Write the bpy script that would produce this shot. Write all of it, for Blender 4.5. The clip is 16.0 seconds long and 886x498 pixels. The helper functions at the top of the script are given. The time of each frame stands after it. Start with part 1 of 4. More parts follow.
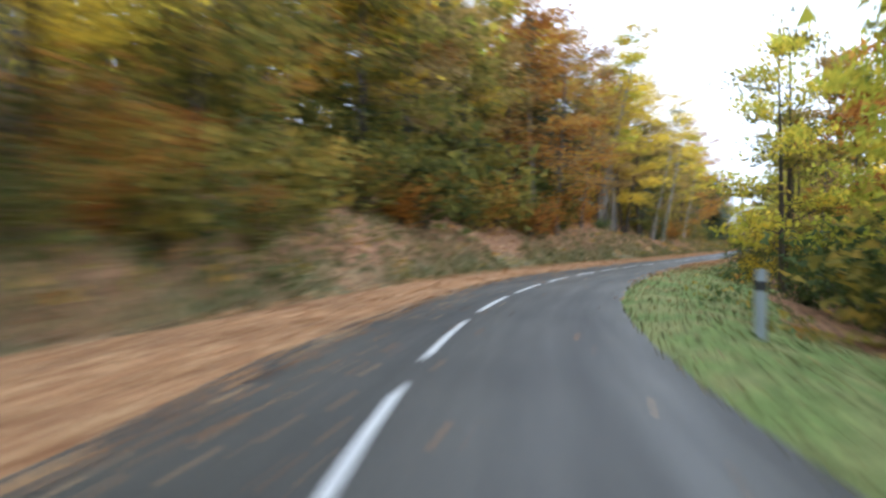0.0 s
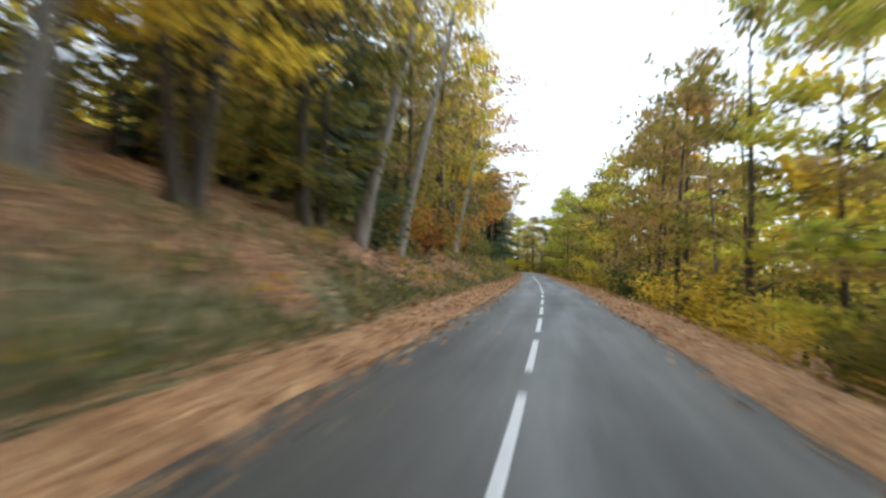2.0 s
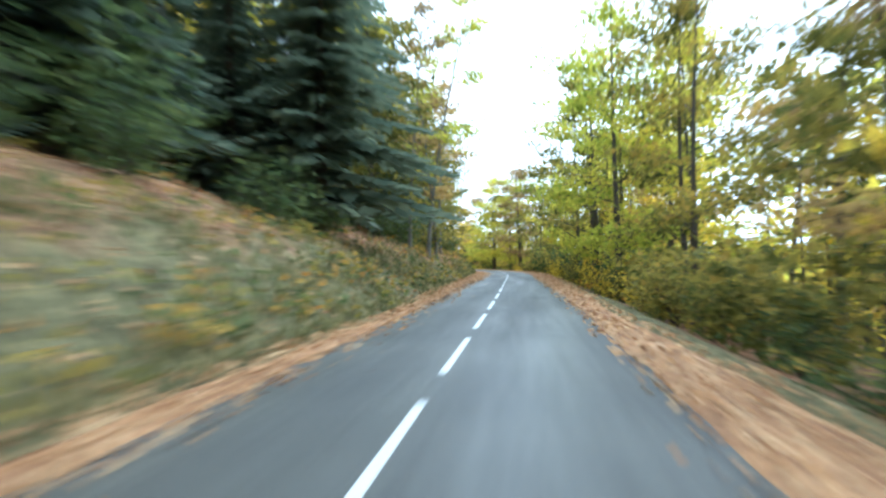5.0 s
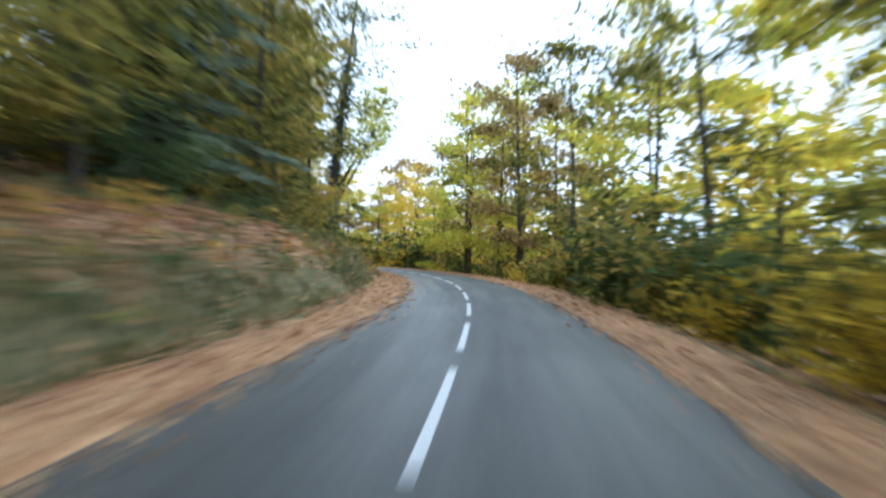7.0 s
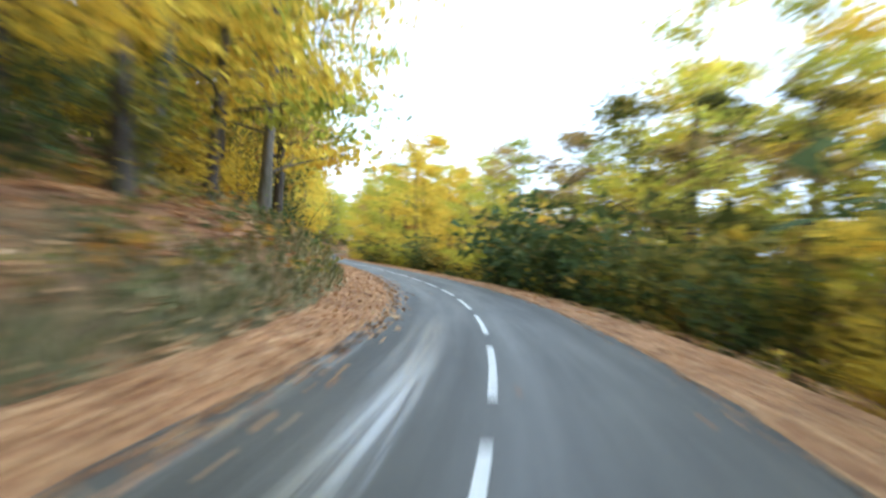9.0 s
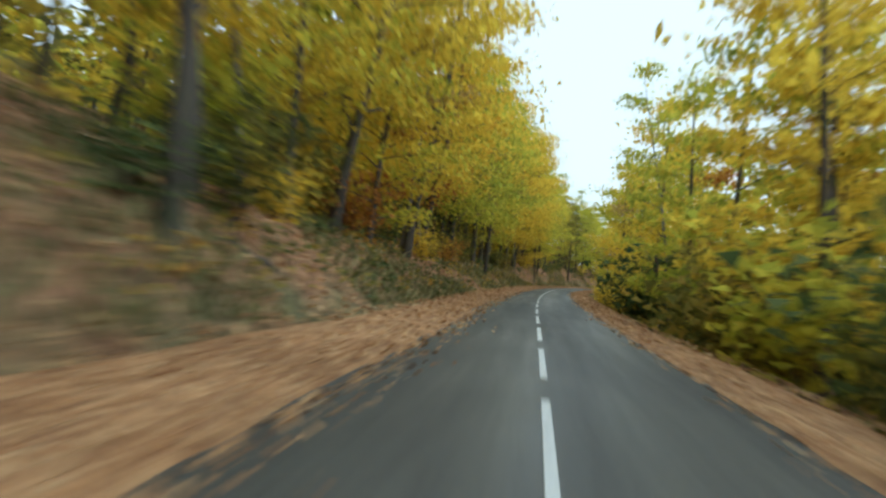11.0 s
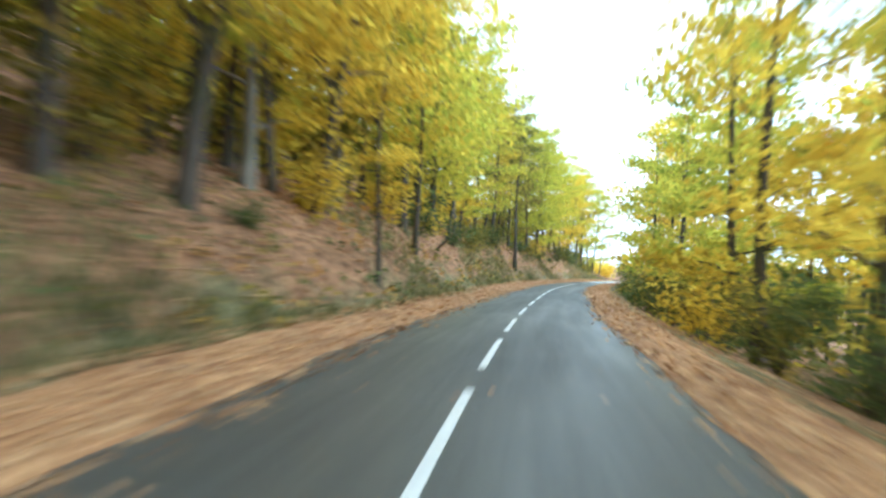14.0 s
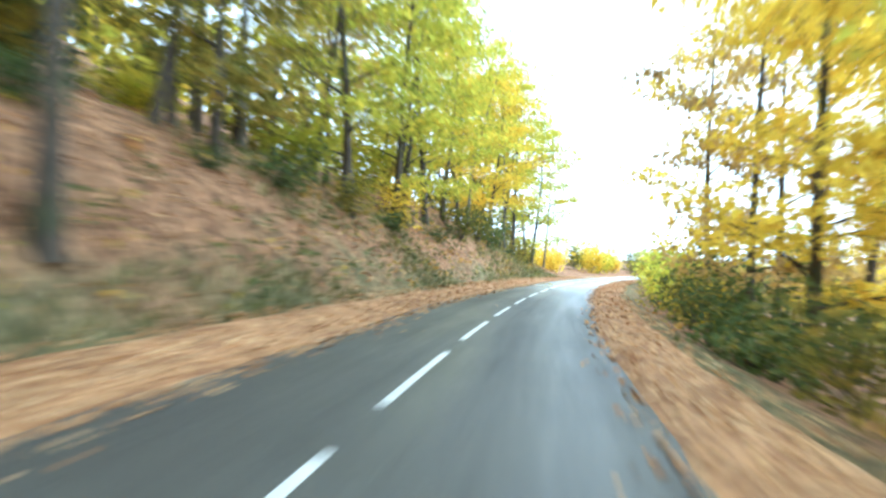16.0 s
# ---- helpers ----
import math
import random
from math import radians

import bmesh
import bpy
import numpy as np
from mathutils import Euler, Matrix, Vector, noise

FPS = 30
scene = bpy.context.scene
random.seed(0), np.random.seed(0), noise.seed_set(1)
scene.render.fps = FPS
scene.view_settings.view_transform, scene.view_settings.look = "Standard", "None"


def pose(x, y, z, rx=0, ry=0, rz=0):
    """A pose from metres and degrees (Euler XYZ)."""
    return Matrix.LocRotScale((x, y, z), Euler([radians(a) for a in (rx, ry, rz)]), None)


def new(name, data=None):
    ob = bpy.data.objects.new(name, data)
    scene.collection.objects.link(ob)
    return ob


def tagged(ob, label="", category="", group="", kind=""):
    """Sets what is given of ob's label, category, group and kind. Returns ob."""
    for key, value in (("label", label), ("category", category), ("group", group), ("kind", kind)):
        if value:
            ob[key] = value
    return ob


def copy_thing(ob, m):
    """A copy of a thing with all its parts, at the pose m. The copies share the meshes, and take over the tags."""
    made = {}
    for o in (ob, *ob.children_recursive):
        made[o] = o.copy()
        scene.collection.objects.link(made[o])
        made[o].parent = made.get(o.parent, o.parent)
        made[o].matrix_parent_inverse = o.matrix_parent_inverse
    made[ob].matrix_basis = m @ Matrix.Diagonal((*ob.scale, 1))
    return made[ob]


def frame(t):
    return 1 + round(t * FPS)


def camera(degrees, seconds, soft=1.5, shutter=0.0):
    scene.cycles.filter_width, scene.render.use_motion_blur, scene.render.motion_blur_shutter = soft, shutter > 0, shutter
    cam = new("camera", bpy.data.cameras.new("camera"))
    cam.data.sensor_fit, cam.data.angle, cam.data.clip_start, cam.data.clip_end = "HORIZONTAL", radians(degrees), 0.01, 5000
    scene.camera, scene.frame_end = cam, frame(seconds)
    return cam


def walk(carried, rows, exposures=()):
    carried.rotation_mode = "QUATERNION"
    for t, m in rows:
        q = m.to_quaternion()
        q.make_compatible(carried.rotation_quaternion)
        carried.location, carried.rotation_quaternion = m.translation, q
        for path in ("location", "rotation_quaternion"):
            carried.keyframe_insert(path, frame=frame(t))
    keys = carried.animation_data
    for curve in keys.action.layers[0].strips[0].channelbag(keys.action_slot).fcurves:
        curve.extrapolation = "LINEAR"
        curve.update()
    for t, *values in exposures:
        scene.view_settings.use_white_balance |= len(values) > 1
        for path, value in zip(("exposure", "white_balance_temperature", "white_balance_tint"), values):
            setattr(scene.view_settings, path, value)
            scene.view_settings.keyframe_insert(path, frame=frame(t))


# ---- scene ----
# ---------------------------------------------------------------- camera and its way
cam = camera(68.14, 16.0, soft=2.5, shutter=0.65)
# seconds, place in metres, turn in degrees
PATH = [
    (0.0, 11.788, -1.983, 1.151, 89.506, -0.217, -102.243),
    (0.5, 23.084, -7.095, 1.151, 91.326, 0.849, -109.853),
    (1.0, 32.623, -12.572, 1.151, 91.383, -0.324, -116.327),
    (1.5, 41.529, -19.194, 1.151, 91.800, -0.133, -120.033),
    (2.0, 50.737, -26.576, 1.151, 91.352, -2.038, -121.543),
    (2.5, 60.355, -34.529, 1.151, 91.108, -2.100, -122.650),
    (3.0, 69.835, -42.571, 1.151, 91.217, -2.136, -122.432),
    (3.5, 79.162, -50.520, 1.151, 91.443, -0.945, -122.116),
    (4.0, 88.259, -58.109, 1.151, 90.880, -1.419, -122.331),
    (4.5, 96.666, -65.343, 1.151, 91.265, -0.348, -122.262),
    (5.0, 104.131, -71.720, 1.151, 91.139, 0.722, -121.909),
    (5.5, 112.130, -78.243, 1.151, 90.838, 1.104, -122.057),
    (6.0, 120.984, -85.193, 1.151, 90.615, 0.882, -122.354),
    (6.5, 130.575, -92.545, 1.151, 90.495, 0.152, -122.720),
    (7.0, 140.712, -100.376, 1.151, 90.502, -0.989, -122.597),
    (7.5, 151.466, -108.475, 1.151, 90.663, -2.443, -117.978),
    (8.0, 162.936, -115.579, 1.151, 90.828, -3.692, -108.291),
    (8.5, 173.816, -120.089, 1.151, 90.549, -3.468, -99.171),
    (9.0, 185.061, -122.680, 1.151, 90.565, -3.292, -88.562),
    (9.5, 196.699, -123.190, 1.151, 90.919, -3.552, -78.069),
    (10.0, 208.200, -121.866, 1.151, 91.378, -4.122, -70.795),
    (10.5, 219.257, -119.436, 1.151, 91.712, -4.877, -67.151),
    (11.0, 229.744, -116.560, 1.151, 91.686, -5.689, -66.159),
    (11.5, 240.089, -113.561, 1.151, 91.293, -6.002, -66.410),
    (12.0, 251.474, -110.481, 1.151, 91.307, -4.542, -67.491),
    (12.5, 261.390, -107.996, 1.151, 91.596, -3.505, -68.032),
    (13.0, 270.840, -105.757, 1.151, 90.811, -3.994, -68.524),
    (13.5, 281.569, -103.387, 1.151, 91.147, -3.028, -69.969),
    (14.0, 293.004, -101.111, 1.151, 91.406, -2.783, -71.606),
    (14.5, 304.777, -99.006, 1.151, 91.276, -3.368, -73.834),
    (15.0, 316.537, -97.418, 1.151, 90.927, -4.180, -75.627),
    (15.5, 327.871, -96.432, 1.151, 90.972, -2.877, -76.514),
    (16.0, 338.198, -95.754, 1.151, 91.006, -2.155, -77.621),
]
EXPOSURES = [
    (0.0, 0.28, 5200, 10), (1.0, 0.26, 5450, 10), (2.0, 0.0, 5500, 7), (3.0, 0.0, 5350, 5), (3.9, 0.3, 5200, 4), (4.35, 1.22, 4900, 1), (4.7, 1.1, 4850, 0),
    (5.2, 0.78, 4750, -1), (7.3, 0.38, 4850, 5), (8.6, 0.62, 4900, 5), (10.8, -0.28, 5050, -4), (11.5, -0.42, 5800, -4), (12.0, 0.18, 5250, -4), (12.6, -0.2, 5800, -3),
    (13.2, 0.14, 5550, -2), (14.0, 0.86, 4750, -3), (14.5, 1.15, 4850, -3), (15.0, 0.75, 5000, -1), (15.5, 0.66, 5200, -2), (16.0, 1.05, 4750, -4)]
walk(cam, [(row[0], pose(*row[1:])) for row in PATH], EXPOSURES)

# ---------------------------------------------------------------- overcast sky and a veiled sun
SUN_UP, SUN_ROUND = 35.0, 172.0
world = bpy.data.worlds.new("overcast_sky")
scene.world = world
world.use_nodes = True
wn, wl = world.node_tree.nodes, world.node_tree.links
wn.clear()
sky = wn.new("ShaderNodeTexSky")
sky.sky_type, sky.sun_disc = "NISHITA", False
sky.sun_elevation, sky.sun_rotation = radians(SUN_UP), radians(SUN_ROUND)
sky.air_density, sky.dust_density, sky.ozone_density = 1.0, 6.0, 1.0
pale = wn.new("ShaderNodeHueSaturation")
pale.inputs["Saturation"].default_value = 0.16
back = wn.new("ShaderNodeBackground")
back.inputs["Strength"].default_value = 0.15
out = wn.new("ShaderNodeOutputWorld")
wl.new(sky.outputs[0], pale.inputs["Color"])
cloud = wn.new("ShaderNodeMix")
cloud.data_type = "RGBA"
cloud.inputs[0].default_value = 0.8
cloud.inputs[7].default_value = (10.9, 11.0, 11.0, 1)
wl.new(pale.outputs[0], cloud.inputs[6])
wl.new(cloud.outputs[2], back.inputs["Color"])
wl.new(back.outputs[0], out.inputs["Surface"])

sun_data = bpy.data.lights.new("sun", "SUN")
sun_data.energy, sun_data.angle, sun_data.color = 1.4, radians(30), (1.0, 0.97, 0.92)
sun = new("sun", sun_data)
sun.rotation_euler = (radians(90 - SUN_UP), 0, radians(180 - SUN_ROUND))

# ---------------------------------------------------------------- materials
def material(name):
    m = bpy.data.materials.new(name)
    m.use_nodes = True
    nt = m.node_tree
    return m, nt.nodes, nt.links, nt.nodes["Principled BSDF"]


def node(nodes, kind, **values):
    n = nodes.new(kind)
    for key, value in values.items():
        n.inputs[key].default_value = value
    return n


def ramp(nodes, links, source, stops):
    r = nodes.new("ShaderNodeValToRGB")
    e = r.color_ramp.elements
    while len(e) < len(stops):
        e.new(0.5)
    for el, (at, c) in zip(e, stops):
        el.position, el.color = at, (*c, 1) if len(c) == 3 else c
    links.new(source, r.inputs["Fac"])
    return r


def mix(nodes, links, fac, a, b, blend="MIX"):
    n = nodes.new("ShaderNodeMix")
    n.data_type, n.blend_type = "RGBA", blend
    if isinstance(fac, float):
        n.inputs[0].default_value = fac
    else:
        links.new(fac, n.inputs[0])
    for src, slot in ((a, 6), (b, 7)):
        if isinstance(src, tuple):
            n.inputs[slot].default_value = (*src, 1)
        else:
            links.new(src, n.inputs[slot])
    return n.outputs[2]


def asphalt_material():
    m, n, l, b = material("asphalt")
    uv = n.new("ShaderNodeUVMap")
    uv.uv_map = "along"
    tex = n.new("ShaderNodeTexCoord")
    grain = node(n, "ShaderNodeTexNoise", Scale=95.0, Detail=4.0)
    l.new(tex.outputs["Object"], grain.inputs["Vector"])
    stretch = n.new("ShaderNodeMapping")
    stretch.inputs["Scale"].default_value = (0.07, 1.1, 1)
    l.new(uv.outputs[0], stretch.inputs["Vector"])
    worn = node(n, "ShaderNodeTexNoise", Scale=1.0, Detail=5.0, Roughness=0.6)
    l.new(stretch.outputs[0], worn.inputs["Vector"])
    patch = node(n, "ShaderNodeTexNoise", Scale=0.35, Detail=6.0)
    l.new(tex.outputs["Object"], patch.inputs["Vector"])
    fine = ramp(n, l, grain.outputs["Fac"], [(0.3, (0.043, 0.042, 0.036)), (0.7, (0.118, 0.115, 0.098))])
    broad = ramp(n, l, worn.outputs["Fac"], [(0.35, (0.75, 0.75, 0.76)), (0.7, (1.2, 1.2, 1.2))])
    col = mix(n, l, 1.0, fine.outputs[0], broad.outputs[0], "MULTIPLY")
    stain = ramp(n, l, patch.outputs["Fac"], [(0.4, (0.8, 0.8, 0.8)), (0.62, (1.1, 1.1, 1.1))])
    col = mix(n, l, 1.0, col, stain.outputs[0], "MULTIPLY")
    base_in = col
    damp = ramp(n, l, worn.outputs["Fac"], [(0.36, (0.66, 0.66, 0.66)), (0.66, (0.45, 0.45, 0.45))])
    l.new(damp.outputs[0], b.inputs["Roughness"])
    bump = node(n, "ShaderNodeBump", Strength=0.5, Distance=0.006)
    l.new(grain.outputs["Fac"], bump.inputs["Height"])
    l.new(bump.outputs[0], b.inputs["Normal"])
    # a film of water: thin all over, standing in the worn track of the bend
    sep = n.new("ShaderNodeSeparateXYZ")
    l.new(uv.outputs[0], sep.inputs[0])

    def calc(op, x, y, third=None):
        k = n.new("ShaderNodeMath")
        k.operation = op
        for slot, src in enumerate((x, y, third)):
            if src is None:
                continue
            if isinstance(src, (int, float)):
                k.inputs[slot].default_value = src
            else:
                l.new(src, k.inputs[slot])
        return k.outputs[0]

    def bump_shape(value, centre, half):
        away = calc("DIVIDE", calc("ABSOLUTE", calc("SUBTRACT", value, centre), 0), half)
        return calc("MAXIMUM", calc("SUBTRACT", 1.0, away), 0.0)

    swing = calc("MULTIPLY_ADD", worn.outputs["Fac"], 1.3, -0.65)
    lane = calc("ADD", sep.outputs["Y"], swing)
    brushed = n.new("ShaderNodeMapping")
    brushed.inputs["Scale"].default_value = (0.22, 9.0, 1)
    l.new(uv.outputs[0], brushed.inputs["Vector"])
    streak = node(n, "ShaderNodeTexNoise", Scale=1.0, Detail=4.0, Roughness=0.7)
    l.new(brushed.outputs[0], streak.inputs["Vector"])
    thread = calc("MINIMUM", calc("MAXIMUM", calc("MULTIPLY_ADD", streak.outputs["Fac"], 5.0, -1.9), 0.15), 1.0)
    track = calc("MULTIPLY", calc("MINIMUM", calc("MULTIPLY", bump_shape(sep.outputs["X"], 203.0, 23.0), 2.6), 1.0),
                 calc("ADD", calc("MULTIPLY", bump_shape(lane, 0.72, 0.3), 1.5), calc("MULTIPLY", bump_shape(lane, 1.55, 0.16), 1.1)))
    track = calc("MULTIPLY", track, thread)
    # the sky's sheen on these streaks, painted in as a paler base colour
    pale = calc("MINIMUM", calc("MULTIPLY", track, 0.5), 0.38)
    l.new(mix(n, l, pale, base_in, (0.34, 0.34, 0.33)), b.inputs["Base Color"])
    open_end = calc("MULTIPLY", calc("MINIMUM", calc("MULTIPLY", bump_shape(sep.outputs["X"], 425.0, 40.0), 2.0), 1.0), 0.9)
    track = calc("ADD", track, open_end)
    thin = calc("MULTIPLY", calc("MAXIMUM", calc("SUBTRACT", worn.outputs["Fac"], 0.46), 0.0), 0.45)
    water = calc("MINIMUM", calc("ADD", track, thin), 1.0)
    l.new(water, b.inputs["Coat Weight"])
    b.inputs["Coat Roughness"].default_value = 0.24
    return m


def paint_material():
    m, n, l, b = material("road_paint")
    tex = n.new("ShaderNodeTexCoord")
    wear = node(n, "ShaderNodeTexNoise", Scale=14.0, Detail=6.0, Roughness=0.7)
    l.new(tex.outputs["Object"], wear.inputs["Vector"])
    c = ramp(n, l, wear.outputs["Fac"], [(0.3, (0.34, 0.34, 0.33)), (0.5, (0.72, 0.72, 0.70))])
    l.new(c.outputs[0], b.inputs["Base Color"])
    b.inputs["Roughness"].default_value = 0.55
    return m


def ground_material(name, stops, scale, second, second_scale, bump_size=0.08):
    m, n, l, b = material(name)
    tex = n.new("ShaderNodeTexCoord")
    a = node(n, "ShaderNodeTexNoise", Scale=scale, Detail=8.0, Roughness=0.72)
    c = node(n, "ShaderNodeTexNoise", Scale=second_scale, Detail=4.0, Roughness=0.6)
    fleck = node(n, "ShaderNodeTexVoronoi", Scale=11.0)
    for x in (a, c, fleck):
        l.new(tex.outputs["Object"], x.inputs["Vector"])
    base = ramp(n, l, a.outputs["Fac"], stops)
    over = ramp(n, l, c.outputs["Fac"], [(0.47, (0, 0, 0)), (0.6, (1, 1, 1))])
    col = mix(n, l, over.outputs[0], base.outputs[0], second)
    spots = ramp(n, l, fleck.outputs["Color"], [(0.2, (0.55, 0.55, 0.55)), (0.8, (1.35, 1.3, 1.25))])
    col = mix(n, l, 0.8, col, spots.outputs[0], "MULTIPLY")
    l.new(col, b.inputs["Base Color"])
    b.inputs["Roughness"].default_value = 0.95
    b.inputs["Specular IOR Level"].default_value = 0.15
    bump = node(n, "ShaderNodeBump", Strength=0.9, Distance=bump_size)
    l.new(a.outputs["Fac"], bump.inputs["Height"])
    l.new(bump.outputs[0], b.inputs["Normal"])
    return m


def litter_material():
    """A bed of fallen leaves: every leaf its own brown, curled and darker at its edges, darker in broad patches."""
    m, n, l, b = material("leaf_litter")
    tex = n.new("ShaderNodeTexCoord")
    warp = node(n, "ShaderNodeTexNoise", Scale=9.0, Detail=3.0)
    l.new(tex.outputs["Object"], warp.inputs["Vector"])
    shift = n.new("ShaderNodeVectorMath")
    shift.operation = "MULTIPLY_ADD"
    l.new(warp.outputs["Color"], shift.inputs[0])
    shift.inputs[1].default_value = (0.09, 0.09, 0.09)
    l.new(tex.outputs["Object"], shift.inputs[2])
    leaf = node(n, "ShaderNodeTexVoronoi", Scale=12.0)
    l.new(shift.outputs[0], leaf.inputs["Vector"])
    one = n.new("ShaderNodeSeparateColor")
    l.new(leaf.outputs["Color"], one.inputs[0])
    drift = node(n, "ShaderNodeTexNoise", Scale=0.9, Detail=5.0, Roughness=0.65)
    l.new(tex.outputs["Object"], drift.inputs["Vector"])
    brown = ramp(n, l, one.outputs[0], [(0.05, (0.28, 0.145, 0.073)), (0.35, (0.44, 0.24, 0.113)), (0.7, (0.565, 0.335, 0.163)), (0.97, (0.68, 0.47, 0.255))])
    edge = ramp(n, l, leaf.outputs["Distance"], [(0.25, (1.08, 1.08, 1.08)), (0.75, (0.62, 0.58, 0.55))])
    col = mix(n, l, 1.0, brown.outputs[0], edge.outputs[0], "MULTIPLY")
    patch = ramp(n, l, drift.outputs["Fac"], [(0.36, (0.74, 0.70, 0.66)), (0.62, (1.12, 1.08, 1.04))])
    col = mix(n, l, 1.0, col, patch.outputs[0], "MULTIPLY")
    l.new(col, b.inputs["Base Color"])
    b.inputs["Roughness"].default_value = 0.8
    b.inputs["Specular IOR Level"].default_value = 0.25
    bump = node(n, "ShaderNodeBump", Strength=0.9, Distance=0.04)
    l.new(leaf.outputs["Distance"], bump.inputs["Height"])
    bump.invert = True
    l.new(bump.outputs[0], b.inputs["Normal"])
    return m


def hillside_material():
    """Grass and moss low on the banks, fallen leaves higher up, both broken by patches."""
    m, n, l, b = material("hillside")
    tex = n.new("ShaderNodeTexCoord")
    uv = n.new("ShaderNodeUVMap")
    uv.uv_map = "along"
    sep = n.new("ShaderNodeSeparateXYZ")
    l.new(uv.outputs[0], sep.inputs[0])
    fine = node(n, "ShaderNodeTexNoise", Scale=3.2, Detail=9.0, Roughness=0.75)
    broad = node(n, "ShaderNodeTexNoise", Scale=0.45, Detail=6.0, Roughness=0.65)
    fleck = node(n, "ShaderNodeTexVoronoi", Scale=7.5)
    for x in (fine, broad, fleck):
        l.new(tex.outputs["Object"], x.inputs["Vector"])
    leaves = ramp(n, l, fine.outputs["Fac"], [(0.3, (0.10, 0.056, 0.034)), (0.48, (0.29, 0.165, 0.092)), (0.7, (0.49, 0.30, 0.17))])
    green = ramp(n, l, fine.outputs["Fac"], [(0.3, (0.085, 0.08, 0.042)), (0.5, (0.19, 0.175, 0.088)), (0.72, (0.31, 0.28, 0.15))])
    up = n.new("ShaderNodeMapRange")
    up.inputs["From Min"].default_value, up.inputs["From Max"].default_value = 3.2, 5.2
    up.inputs["To Max"].default_value = 1.35
    l.new(sep.outputs["Y"], up.inputs["Value"])
    share = n.new("ShaderNodeMath")
    share.operation = "MULTIPLY_ADD"
    l.new(broad.outputs["Fac"], share.inputs[0])
    share.inputs[1].default_value = 3.0
    l.new(up.outputs[0], share.inputs[2])
    dry = n.new("ShaderNodeMapRange")
    dry.inputs["From Min"].default_value, dry.inputs["From Max"].default_value = 150.0, 190.0
    dry.inputs["To Max"].default_value = 0.24
    l.new(sep.outputs["X"], dry.inputs["Value"])
    both = n.new("ShaderNodeMath")
    l.new(share.outputs[0], both.inputs[0])
    l.new(dry.outputs[0], both.inputs[1])
    share = both
    # stretches where the leaves lie thick down to the road
    for low, high, much in ((-80.0, 24.0, 0.22), (66.0, 113.0, 0.42), (186.0, 204.0, 0.3)):
        rise = n.new("ShaderNodeMapRange")
        rise.inputs["From Min"].default_value, rise.inputs["From Max"].default_value = low - 4, low + 4
        fall = n.new("ShaderNodeMapRange")
        fall.inputs["From Min"].default_value, fall.inputs["From Max"].default_value = high - 4, high + 4
        fall.inputs["To Min"].default_value, fall.inputs["To Max"].default_value = much, 0.0
        for k in (rise, fall):
            l.new(sep.outputs["X"], k.inputs["Value"])
        more = n.new("ShaderNodeMath")
        more.operation = "MULTIPLY_ADD"
        l.new(rise.outputs[0], more.inputs[0])
        l.new(fall.outputs[0], more.inputs[1])
        l.new(share.outputs[0], more.inputs[2])
        share = more
    pick = n.new("ShaderNodeMapRange")
    pick.inputs["From Min"].default_value, pick.inputs["From Max"].default_value = 1.8, 2.45
    l.new(share.outputs[0], pick.inputs["Value"])
    col = mix(n, l, pick.outputs[0], green.outputs[0], leaves.outputs[0])
    spots = ramp(n, l, fleck.outputs["Color"], [(0.15, (0.5, 0.5, 0.5)), (0.85, (1.5, 1.42, 1.35))])
    col = mix(n, l, 0.85, col, spots.outputs[0], "MULTIPLY")
    l.new(col, b.inputs["Base Color"])
    b.inputs["Roughness"].default_value = 0.95
    b.inputs["Specular IOR Level"].default_value = 0.15
    bump = node(n, "ShaderNodeBump", Strength=1.0, Distance=0.12)
    l.new(fine.outputs["Fac"], bump.inputs["Height"])
    l.new(bump.outputs[0], b.inputs["Normal"])
    return m


def leaf_material(name, stops, through_light=0.45, rough=0.75, by_tree=0.35, clump=0.9):
    """Leaves: colours by single leaf, by spray and by tree; part of the light passes through."""
    m, n, l, b = material(name)
    geo = n.new("ShaderNodeNewGeometry")
    info = n.new("ShaderNodeObjectInfo")
    tex = n.new("ShaderNodeTexCoord")
    spray = node(n, "ShaderNodeTexNoise", Scale=clump, Detail=2.0, Roughness=0.6)
    l.new(tex.outputs["Object"], spray.inputs["Vector"])

    def weigh(value, factor, plus):
        k = n.new("ShaderNodeMath")
        k.operation = "MULTIPLY_ADD"
        l.new(value, k.inputs[0])
        k.inputs[1].default_value = factor
        if isinstance(plus, float):
            k.inputs[2].default_value = plus
        else:
            l.new(plus, k.inputs[2])
        return k.outputs[0]

    own = 0.75 * (1 - by_tree)
    share = weigh(geo.outputs["Random Per Island"], own, weigh(spray.outputs["Fac"], 1.1, -0.43))
    share = weigh(info.outputs["Random"], by_tree, share)
    col = ramp(n, l, share, stops)
    l.new(col.outputs[0], b.inputs["Base Color"])
    b.inputs["Roughness"].default_value = rough
    b.inputs["Specular IOR Level"].default_value = 0.1
    tr = n.new("ShaderNodeBsdfTranslucent")
    l.new(col.outputs[0], tr.inputs["Color"])
    sh = n.new("ShaderNodeMixShader")
    sh.inputs[0].default_value = through_light
    l.new(b.outputs[0], sh.inputs[1])
    l.new(tr.outputs[0], sh.inputs[2])
    l.new(sh.outputs[0], n["Material Output"].inputs["Surface"])
    return m


